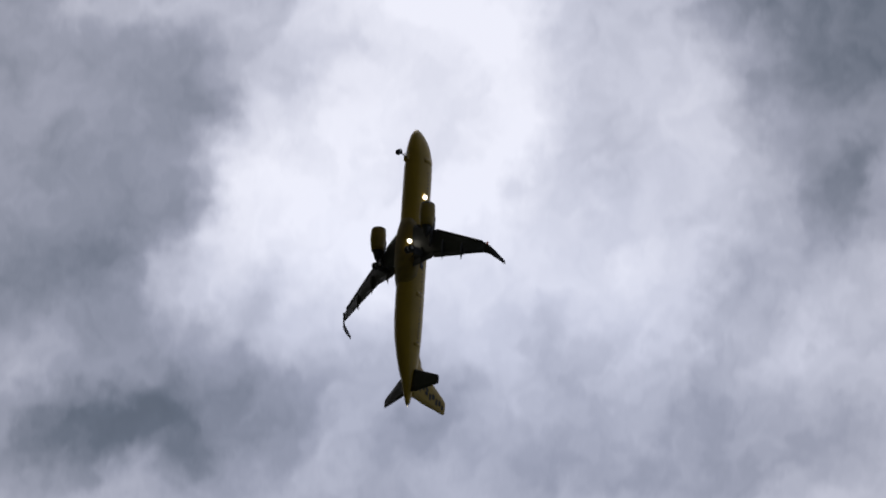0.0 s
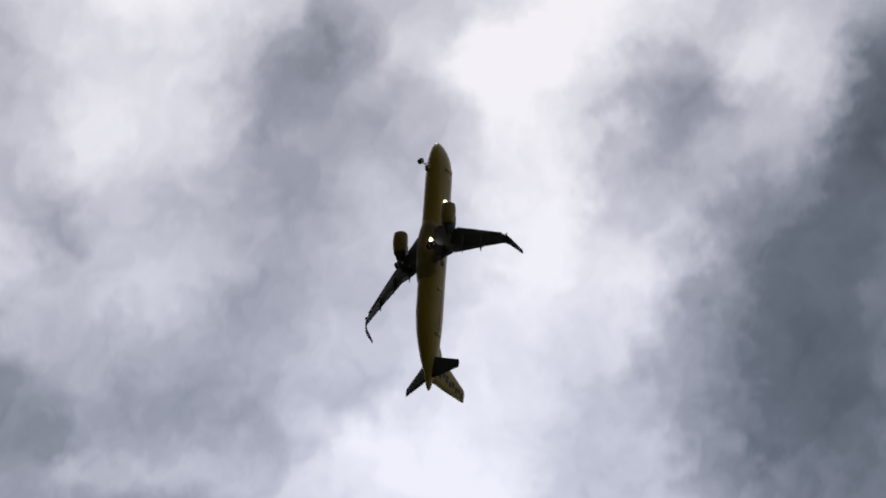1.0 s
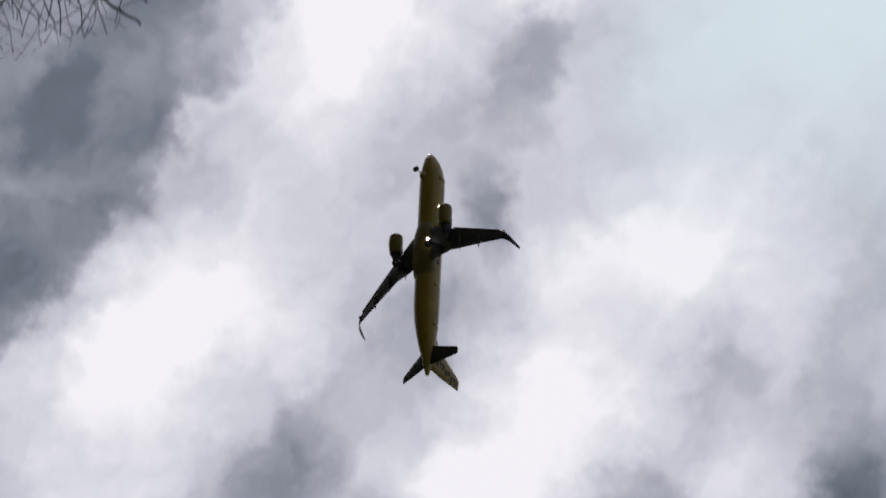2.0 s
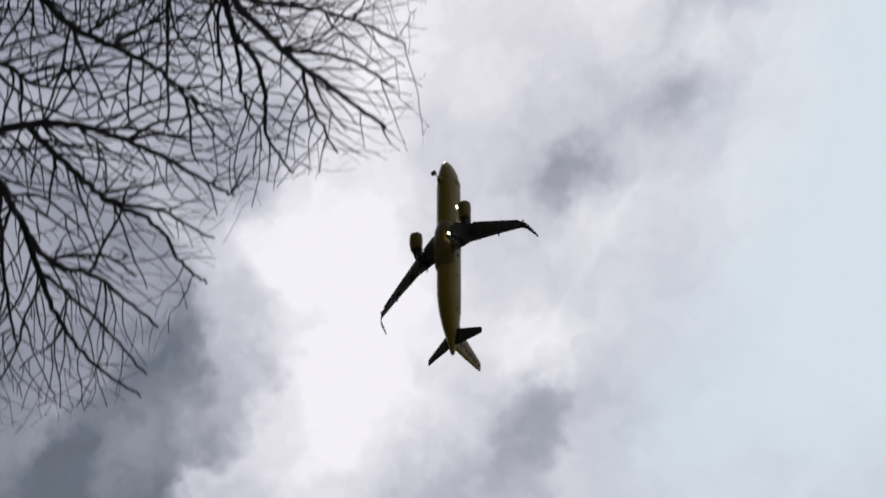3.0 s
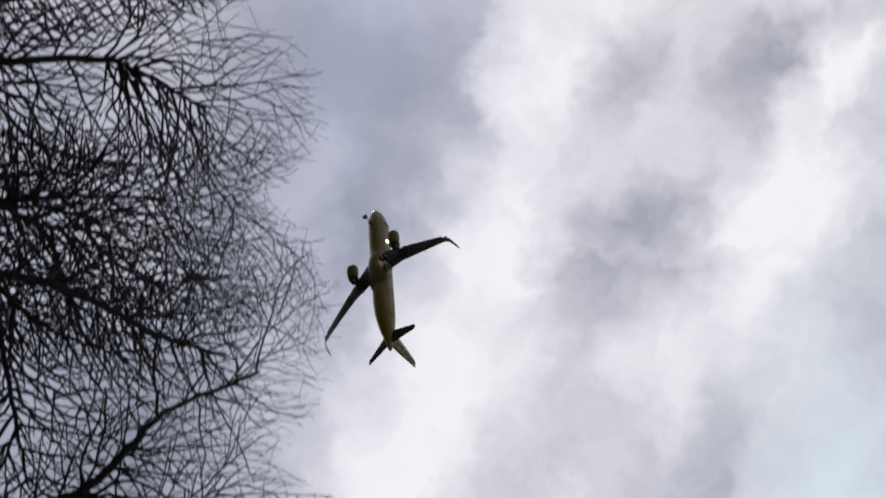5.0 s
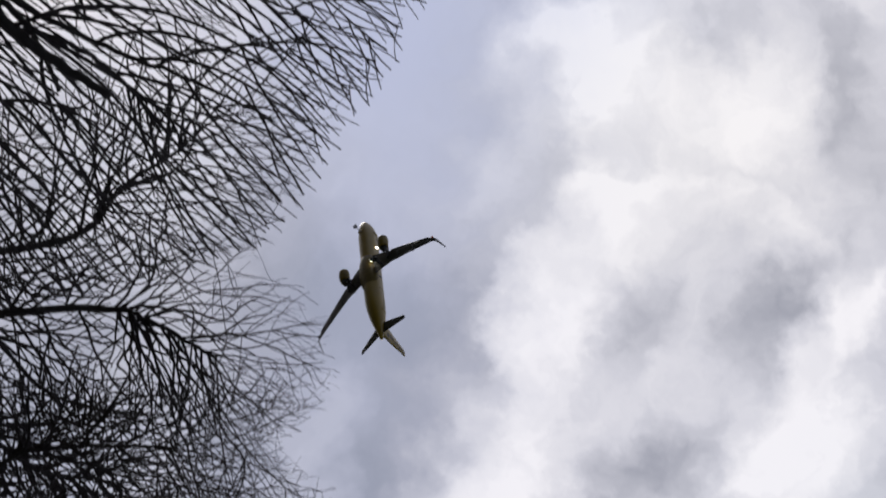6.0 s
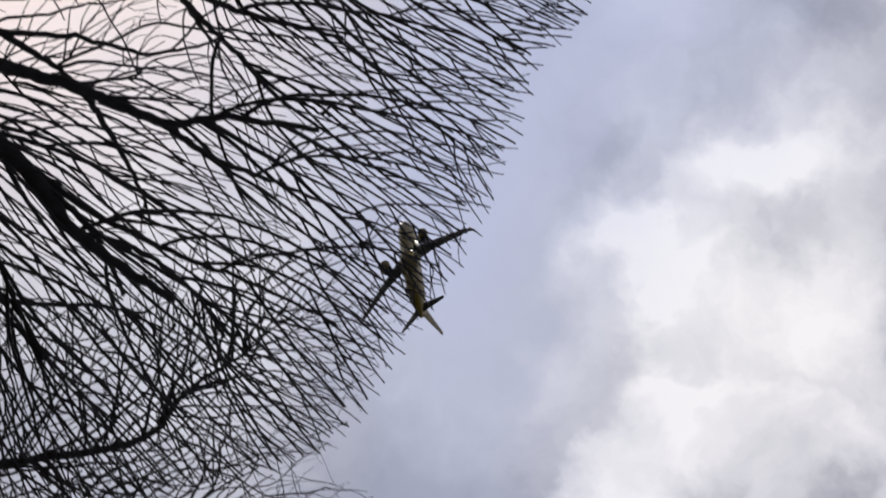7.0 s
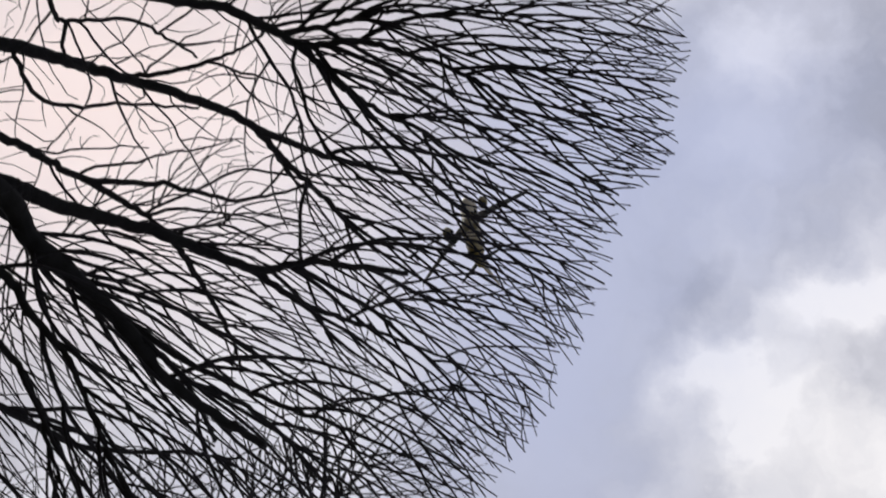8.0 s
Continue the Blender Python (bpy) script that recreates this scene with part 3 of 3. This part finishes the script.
# ---- trees ----
class Wood:
    """Gathers tapered branch tubes into one mesh."""

    def __init__(self):
        self.v, self.f = [], []

    def branch(self, pts, r0, r1, n=4):
        k, base = len(pts), len(self.v)
        for i, p in enumerate(pts):
            t = pts[min(i + 1, k - 1)] - pts[max(i - 1, 0)]
            if t.length < 1e-6:
                t = Vector((0, 0, 1))
            t.normalize()
            a = t.cross(Vector((0.31, 0.84, 0.44)))
            a.normalize()
            b = t.cross(a)
            r = r0 + (r1 - r0) * i / (k - 1)
            for j in range(n):
                w = 2 * math.pi * j / n
                self.v.append(p + a * (r * math.cos(w)) + b * (r * math.sin(w)))
        for i in range(k - 1):
            for j in range(n):
                q = (j + 1) % n
                self.f.append((base + i * n + j, base + i * n + q, base + i * n + n + q, base + i * n + n + j))
        self.f.append(tuple(base + j for j in reversed(range(n))))
        self.f.append(tuple(base + (k - 1) * n + j for j in range(n)))

    def made(self, name, mat, parent, label=""):
        me = bpy.data.meshes.new(name)
        me.from_pydata(self.v, [], self.f)
        me.polygons.foreach_set("use_smooth", [True] * len(me.polygons))
        me.materials.append(mat)
        ob = new(name, me)
        ob.parent = parent
        if label:
            tagged(ob, label)
        return ob


def smooth_run(pts, per=6):
    """A smooth curve through the given points."""
    out = []
    for i in range(len(pts) - 1):
        p0, p1, p2, p3 = pts[max(i - 1, 0)], pts[i], pts[i + 1], pts[min(i + 2, len(pts) - 1)]
        for k in range(per):
            t = k / per
            out.append(0.5 * (2 * p1 + (p2 - p0) * t + (2 * p0 - 5 * p1 + 4 * p2 - p3) * t * t + (3 * p1 - p0 - 3 * p2 + p3) * t ** 3))
    out.append(pts[-1].copy())
    return out


# outer rim of the crowns on the chart: y and the furthest x
RIM_Y = (-2.40, -2.07, -1.98, -1.81, -1.65, -1.58, -1.49, -1.38, -1.30, -1.22, -1.14, -1.06, -1.00, -0.94, -0.89, -0.77, -0.70, -0.62, -0.50, -0.34, -0.23,
         -0.15, -0.09, 0.06, 0.24, 0.43, 0.48, 0.53, 0.60, 0.69, 0.79, 0.91, 1.0)
RIM_X = (0.15, 0.19, 0.21, 0.18, 0.09, 0.06, 0.03, -0.02, -0.06, -0.13, -0.16, -0.20, -0.25, -0.28, -0.16, -0.14, -0.15, -0.24, -0.11, -0.13, -0.18,
         -0.24, -0.13, -0.05, -0.08, -0.06, -0.20, -0.34, -0.42, -0.44, -0.53, -0.58, -0.9)


def build_tree(name, label, dist, foot, limbs, seed, edge, source, levels, span, part_at=32, stray=0.035, tip=-0.03, ragged=0.026, thin=0.0, dense=(0.0, 1.0, 1.0, 1.0), airy=False):
    """limbs: (half thickness, lean away, points on the chart), the thin ones spring from the thick; edge: y and furthest x of the crown on the chart;
    source: the chart point that the twigs lean away from; levels: (tries, shortest and longest run, half thickness at both ends, how crowded it may be, bend
    towards the lean); span: lowest and highest y; part_at: the angle at which twigs leave; stray: how crooked they are; ragged: how uneven their ends; thin: how much the crown thins out to its edge;
    dense: from one y to another, how dense it is at both."""
    rng = random.Random(seed)
    base = out_at(*foot, dist)
    base.z = 0
    fork = out_at(*foot, dist)
    tree = tagged(new(name), label, "tree", "bare trees")
    tree.location = base
    trunk = Wood()
    run = smooth_run([base, base.lerp(fork, 0.35) + Vector((0.12, -0.1, 0)), base.lerp(fork, 0.7) + Vector((-0.1, 0.08, 0)), fork])
    trunk.branch([p - base for p in run], 0.28, 0.15, 12)
    trunk.branch([Vector((0, 0, -0.1)), Vector((0, 0, 0.25)), Vector((0, 0, 0.7))], 0.45, 0.29, 12)
    trunk.made("trunk", BARK, tree, "dark rough bare trunk")
    unit = (fork - EYE).length / REACH
    cell = 0.0155
    crowd = collections.Counter()

    def place(p):
        return out_at(p[0], p[1], dist + p[2] * unit) - base

    def cells(pts):
        out = set()
        for a, b in zip(pts, pts[1:]):
            for k in range(3):
                out.add((int((a[0] + (b[0] - a[0]) * k / 3) // cell), int((a[1] + (b[1] - a[1]) * k / 3) // cell)))
        return out

    def rim(y):
        return float(np.interp(y, *edge))

    def open_part(p):
        """0 in the dense outer crown, 1 in the airy inner part high up."""
        if not airy:
            return 0.0
        return min(1.0, max(0.0, (-0.42 - p[0]) / 0.2)) * min(1.0, max(0.0, (-1.62 - p[1]) / 0.12))

    wood = []  # points, first and last half thickness

    def add(pts, r0, r1):
        wood.append((pts, r0, r1))
        crowd.update(cells(pts))

    # the limbs
    for sprung in (False, True):
        for thick, depth, pts in limbs:
            if sprung != (thick < 0.0225):
                continue
            if sprung:
                root = min((q for run, _a, _b in wood for q in run), key=lambda q: math.dist(q[:2], pts[0]))
                knots = [Vector(root)] + [Vector((x, y, root[2] + depth / unit * (i + 1) / len(pts))) for i, (x, y) in enumerate(pts[1:])]
            else:
                knots = [Vector((foot[0], foot[1] - rng.uniform(0.0, 0.05), 0.0))] + [Vector((x, y, depth / unit * (0.2 + i / len(pts)))) for i, (x, y) in enumerate(pts)]
            curve = smooth_run(knots, 8)
            pts3 = [curve[0]] + [p + Vector((rng.gauss(0, 1), rng.gauss(0, 1), rng.gauss(0, 1))) * 0.0016 for p in curve[1:]]
            end = max(0.007, thick * 0.26)
            limb = Wood()
            limb.branch([place(p) for p in pts3], thick * 1.1, end, 8)
            limb.made("limb", BARK, tree)
            add(pts3, thick * 1.1, end)

    def grow(start, way, length, lean, crook, last):
        """A run of chart points that sets out along way and bends to the common lean."""
        pts, p, d = [start.copy()], start.copy(), way.copy()
        steps = max(4, int(length / 0.022))
        for _k in range(steps):
            out = Vector((p[0] - source[0], p[1] - source[1], 0)).normalized()
            d = (d + (out - d) * lean + Vector((rng.gauss(0, crook), rng.gauss(0, crook), rng.gauss(0, crook)))).normalized()
            p = p + d * (length / steps)
            if p[0] > rim(p[1]) + last:
                break
            pts.append(p)
        return pts

    for tries, short, far, r0, r1, most, lean in levels:
        ready = list(wood)
        weights = [len(w[0]) for w in ready]
        for pts, a, b in rng.choices(ready, weights, k=tries):
            k = rng.randrange(1, len(pts)) if len(pts) > 2 else 1
            start = pts[k - 1].lerp(pts[k], rng.random())
            if start[0] < -1.15 or not span[0] < start[1] < span[1]:
                continue
            on = (pts[k] - pts[k - 1]).normalized()
            bare = open_part(start)
            turn = rng.choice((-1, 1)) * radians(rng.gauss(part_at + 22 * bare, 9))
            way = Vector((on[0] * math.cos(turn) - on[1] * math.sin(turn), on[0] * math.sin(turn) + on[1] * math.cos(turn), on[2] + rng.gauss(0, 0.3))).normalized()
            run = grow(start, way, rng.uniform(short, far) * (1 - 0.35 * bare), lean * (1 - 0.75 * bare), stray + 0.13 * bare, min(rng.gauss(tip, ragged), tip + 1.3 * ragged))
            if len(run) < 4:
                continue
            mine = cells(run[len(run) // 3:])
            tail = run[-1]
            room = most * (1 - 0.74 * bare) * (1 - thin * min(1.0, max(0.0, 1 - (rim(tail[1]) - tail[0]) / 0.3)))
            room *= float(np.interp(tail[1], dense[:2], dense[2:])) * (1 + 0.5 * noise.noise((tail[0] * 7, tail[1] * 7, seed)))
            if sum(crowd[c] for c in mine) / len(mine) > room * rng.uniform(0.75, 1.25):
                continue
            here = a + (b - a) * k / len(pts)
            first = min(r0 * rng.uniform(0.8, 1.15) * (1 - 0.4 * bare), here * 0.85)
            deep = min(1.0, max(0.0, (rim(run[-1][1]) - run[-1][0]) / 0.28)) if thin else 1.0
            add(run, first * (0.6 + 0.4 * deep), min(r1, first) * (1 - 0.35 * bare) * (0.5 + 0.5 * deep))
    twigs = Wood()
    for pts, a, b in wood[len(limbs):]:
        twigs.branch([place(p) for p in pts], a, b, 5 if a > 0.008 else 4)
    crown = twigs.made("crown", TWIG, tree, "dense bare winter twigs")
    tagged(crown, kind="stuff")
    return tree


# limbs: half thickness in metres, how far they lean away, points on the chart
SOFT_LIMBS = (
    (0.042, 0.7, ((-0.95, -0.10), (-0.75, -0.035), (-0.56, 0.05), (-0.44, 0.15), (-0.32, 0.266), (-0.218, 0.34), (-0.13, 0.398))),
    (0.044, 0.3, ((-0.95, -0.12), (-0.75, -0.07), (-0.60, -0.10), (-0.50, -0.18), (-0.44, -0.24), (-0.27, -0.31))),
    (0.044, 0.8, ((-0.98, -0.45), (-0.75, -0.495), (-0.58, -0.45), (-0.45, -0.38), (-0.33, -0.34))),
    (0.034, 0.3, ((-0.98, 0.455), (-0.813, 0.426), (-0.736, 0.412), (-0.659, 0.417), (-0.562, 0.447), (-0.454, 0.502), (-0.396, 0.529))),
    (0.032, 0.5, ((-0.96, 0.36), (-0.871, 0.438), (-0.811, 0.523), (-0.770, 0.589), (-0.720, 0.655), (-0.633, 0.682), (-0.584, 0.719), (-0.524, 0.765))),
    (0.032, -0.4, ((-0.95, 0.03), (-0.85, 0.11), (-0.762, 0.175), (-0.683, 0.244), (-0.595, 0.280), (-0.527, 0.316), (-0.478, 0.358), (-0.419, 0.380))),
    (0.022, -0.5, ((-0.76, -0.49), (-0.65, -0.40), (-0.53, -0.35))),
    (0.021, 0.3, ((-0.74, -0.48), (-0.71, -0.27), (-0.68, -0.11))),
    (0.022, -0.4, ((-0.60, -0.10), (-0.44, -0.06), (-0.35, -0.05), (-0.19, 0.015))),
    (0.015, 0.2, ((-0.60, 0.03), (-0.52, 0.02), (-0.48, -0.03))),
    (0.022, -0.6, ((-0.85, -0.49), (-0.70, -0.62), (-0.42, -0.62))),
    (0.021, -0.3, ((-0.435, 0.16), (-0.404, 0.240), (-0.364, 0.287), (-0.343, 0.363), (-0.341, 0.421), (-0.291, 0.487))),
    (0.014, 0.2, ((-0.414, 0.221), (-0.393, 0.298), (-0.381, 0.365), (-0.351, 0.412))),
    (0.012, 0.3, ((-0.277, 0.294), (-0.261, 0.370), (-0.215, 0.446))),
    (0.018, 0.3, ((-0.45, 0.14), (-0.367, 0.181), (-0.242, 0.197), (-0.145, 0.232), (-0.10, 0.252))),
    (0.015, -0.3, ((-0.317, 0.266), (-0.201, 0.282), (-0.115, 0.33))),
    (0.014, 0.3, ((-0.52, 0.08), (-0.521, 0.186), (-0.520, 0.282), (-0.515, 0.417))),
    (0.021, -0.3, ((-0.765, 0.420), (-0.686, 0.490), (-0.617, 0.546), (-0.539, 0.582), (-0.479, 0.657), (-0.440, 0.685))),
    (0.014, 0.3, ((-0.617, 0.546), (-0.520, 0.562), (-0.432, 0.607))),
    (0.013, 0.3, ((-0.659, 0.417), (-0.553, 0.418), (-0.456, 0.444))),
    (0.021, -0.4, ((-0.770, 0.589), (-0.739, 0.675), (-0.698, 0.761), (-0.638, 0.837), (-0.550, 0.892))),
    (0.013, 0.2, ((-0.739, 0.675), (-0.631, 0.759), (-0.541, 0.853))),
    (0.016, 0.2, ((-0.88, 0.25), (-0.816, 0.311), (-0.757, 0.343), (-0.680, 0.350), (-0.593, 0.371))),
    (0.013, -0.3, ((-0.721, 0.646), (-0.624, 0.643), (-0.565, 0.679))),
    (0.015, 0.4, ((-0.82, 0.52), (-0.797, 0.696), (-0.774, 0.812))),
)
SMALL_LIMBS = (
    (0.035, 0.5, ((-0.95, -0.95), (-0.62, -1.0), (-0.52, -1.09), (-0.41, -1.16))),
    (0.035, -0.5, ((-0.95, -0.86), (-0.58, -0.873), (-0.48, -0.85), (-0.36, -0.78))),
    (0.030, 0.8, ((-0.95, -0.80), (-0.70, -0.60), (-0.50, -0.56))),
)
# the tall tree: its rim on the chart, its limbs and the side limbs that spring from them
FAN_RIM_Y = (-2.11, -2.04, -1.94, -1.85, -1.74, -1.69, -1.59, -1.51, -1.42, -1.31, -1.31, -1.24, -1.24, -1.18, -1.16, -1.10, -1.04, -0.98, -0.92, -0.86, -0.76)
FAN_RIM_X = (0.24, 0.25, 0.26, 0.24, 0.22, 0.15, 0.11, 0.09, 0.05, -0.01, -0.01, -0.04, -0.04, -0.10, -0.11, -0.15, -0.18, -0.23, -0.42, -0.75, -1.30)
FAN_MAIN = (
    (0.046, 0.6, ((-1.214, -2.059), (-1.008, -2.014), (-0.895, -1.978), (-0.792, -1.942), (-0.629, -1.884), (-0.517, -1.822), (-0.386, -1.770), (-0.233, -1.728))),
    (0.036, -0.6, ((-1.171, -2.216), (-0.902, -2.153), (-0.717, -2.087), (-0.594, -2.061), (-0.492, -2.005), (-0.447, -1.987), (-0.349, -1.989), (-0.288, -1.971), (-0.156, -1.918), (-0.086, -1.868))),
    (0.030, 0.3, ((-1.215, -1.922), (-1.010, -1.840), (-0.929, -1.795), (-0.847, -1.750), (-0.714, -1.740), (-0.582, -1.704), (-0.458, -1.726))),
    (0.060, 0.2, ((-1.216, -1.817), (-1.011, -1.751), (-0.970, -1.737), (-0.909, -1.709), (-0.807, -1.676), (-0.686, -1.635), (-0.554, -1.578), (-0.442, -1.585), (-0.279, -1.558))),
    (0.078, -0.3, ((-1.216, -1.848), (-1.012, -1.736), (-0.962, -1.650), (-0.881, -1.575), (-0.781, -1.468), (-0.721, -1.383), (-0.621, -1.308), (-0.541, -1.254))),
    (0.045, 0.5, ((-1.216, -1.785), (-1.012, -1.704), (-0.931, -1.629), (-0.861, -1.559), (-0.770, -1.473), (-0.681, -1.372), (-0.632, -1.267))),
    (0.032, -0.7, ((-1.217, -1.722), (-1.014, -1.590), (-0.964, -1.516), (-0.903, -1.441), (-0.864, -1.358), (-0.825, -1.254), (-0.777, -1.150))),
    (0.030, 0.9, ((-1.220, -1.432), (-1.017, -1.343), (-0.866, -1.265), (-0.694, -1.249), (-0.582, -1.230))),
    (0.030, -0.5, ((-1.239, -1.598), (-1.036, -1.477), (-0.956, -1.361), (-0.927, -1.257), (-0.888, -1.134))),
)
FAN_SIDE = (
    (0.021, 0.4, ((-0.548, -1.818), (-0.498, -1.779), (-0.438, -1.718), (-0.359, -1.639), (-0.258, -1.583))),
    (0.019, 0.3, ((-0.462, -1.977), (-0.392, -1.911), (-0.312, -1.856), (-0.231, -1.811), (-0.141, -1.745))),
    (0.020, 0.2, ((-0.857, -1.754), (-0.766, -1.695), (-0.706, -1.651), (-0.625, -1.617))),
    (0.021, 0.5, ((-0.554, -1.578), (-0.464, -1.508), (-0.353, -1.463), (-0.203, -1.396))),
    (0.020, 0.4, ((-0.706, -1.641), (-0.656, -1.567), (-0.607, -1.472), (-0.579, -1.388))),
    (0.021, -0.4, ((-0.790, -1.494), (-0.680, -1.413), (-0.529, -1.335), (-0.369, -1.268), (-0.249, -1.203))),
    (0.015, 0.3, ((-0.933, -2.154), (-0.909, -2.068), (-0.883, -2.049), (-0.770, -2.047), (-0.698, -2.007), (-0.648, -1.974))),
    (0.015, -0.3, ((-0.792, -1.942), (-0.669, -1.953), (-0.575, -1.982), (-0.513, -2.021))),
    (0.013, 0.2, ((-0.883, -2.049), (-0.895, -1.994), (-0.854, -1.950))),
    (0.014, -0.2, ((-1.009, -1.930), (-0.927, -1.900), (-0.783, -1.889), (-0.650, -1.879))),
    (0.018, 0.4, ((-0.721, -1.383), (-0.610, -1.349), (-0.511, -1.273), (-0.452, -1.190))),
    (0.018, -0.3, ((-0.492, -2.005), (-0.389, -2.027), (-0.286, -2.044), (-0.163, -2.019))),
)
build_tree("tree", "bare winter tree with arching limbs and hanging fine twigs", 25.0, (-1.25, -0.10), SOFT_LIMBS, 11, (RIM_Y, RIM_X), (-0.85, -0.40),
           ((800, 0.12, 0.34, 0.0120, 0.0056, 0.90, 0.05), (7000, 0.06, 0.17, 0.0074, 0.0038, 1.70, 0.06), (26000, 0.03, 0.09, 0.0054, 0.0027, 2.60, 0.05)),
           (-0.70, 0.95), 44, 0.16, -0.03, 0.035, 0.35, (0.14, 0.34, 1.5, 0.65))
build_tree("tree", "smaller bare winter tree with spreading upright twigs", 26.5, (-1.30, -0.80), SMALL_LIMBS, 23, (RIM_Y, RIM_X), (-1.2, -0.85),
           ((420, 0.16, 0.42, 0.0120, 0.0060, 1.00, 0.05), (3500, 0.07, 0.20, 0.0078, 0.0042, 1.65, 0.06), (11000, 0.03, 0.10, 0.0056, 0.0030, 2.40, 0.06)),
           (-1.22, -0.42), 42, 0.15, -0.03, 0.03, 0.2, (-1.05, -0.60, 0.6, 1.5))
build_tree("tree", "tall bare winter tree with limbs fanning into dense upright twigs", 24.0, (-1.40, -1.80), FAN_MAIN + FAN_SIDE, 37, (FAN_RIM_Y, FAN_RIM_X), (-2.33, -2.93),
           ((440, 0.30, 0.80, 0.0152, 0.0062, 0.75, 0.10), (2400, 0.18, 0.50, 0.0098, 0.0042, 1.25, 0.13),
            (8000, 0.10, 0.34, 0.0070, 0.0030, 1.75, 0.15), (7000, 0.05, 0.18, 0.0056, 0.0028, 2.00, 0.13)),
           (-2.35, -0.87), stray=0.055, tip=-0.042, dense=(-1.45, -1.15, 1.0, 0.78), airy=True)


def motions():
    walk(airliner, [
        (0.0, pose(513.23, 267.50, 427.09, 3.195, -13.186, 92.074)),
        (0.5, pose(509.44, 305.87, 434.26, 3.357, -13.421, 91.676)),
        (1.0, pose(506.05, 344.36, 441.33, 3.833, -13.592, 91.052)),
        (1.5, pose(503.04, 382.93, 448.33, 5.420, -12.665, 90.638)),
        (1.7, pose(501.97, 398.41, 451.12, 6.184, -12.228, 90.437)),
        (2.8, pose(497.62, 484.04, 466.49, 9.622, -11.128, 88.639)),
        (3.0, pose(497.16, 499.68, 469.27, 10.109, -10.935, 88.228)),
        (3.5, pose(496.40, 539.13, 476.03, 11.072, -11.278, 87.228)),
        (4.0, pose(496.10, 578.70, 482.85, 11.027, -11.735, 86.510)),
        (4.5, pose(496.50, 618.37, 489.54, 10.726, -12.146, 86.139)),
        (5.0, pose(497.29, 658.25, 496.13, 10.798, -12.039, 85.614)),
        (5.2, pose(497.80, 674.17, 498.80, 10.829, -11.945, 85.324)),
        (6.3, pose(501.75, 762.29, 513.74, 12.683, -12.238, 83.044)),
        (6.5, pose(502.72, 778.52, 516.44, 13.098, -12.156, 82.771)),
        (7.0, pose(505.58, 819.28, 523.44, 14.525, -12.619, 81.399)),
        (7.5, pose(509.41, 859.80, 530.67, 16.380, -13.765, 79.260)),
        (8.0, pose(514.52, 899.77, 538.20, 17.046, -15.531, 77.558)),
    ])


motions()
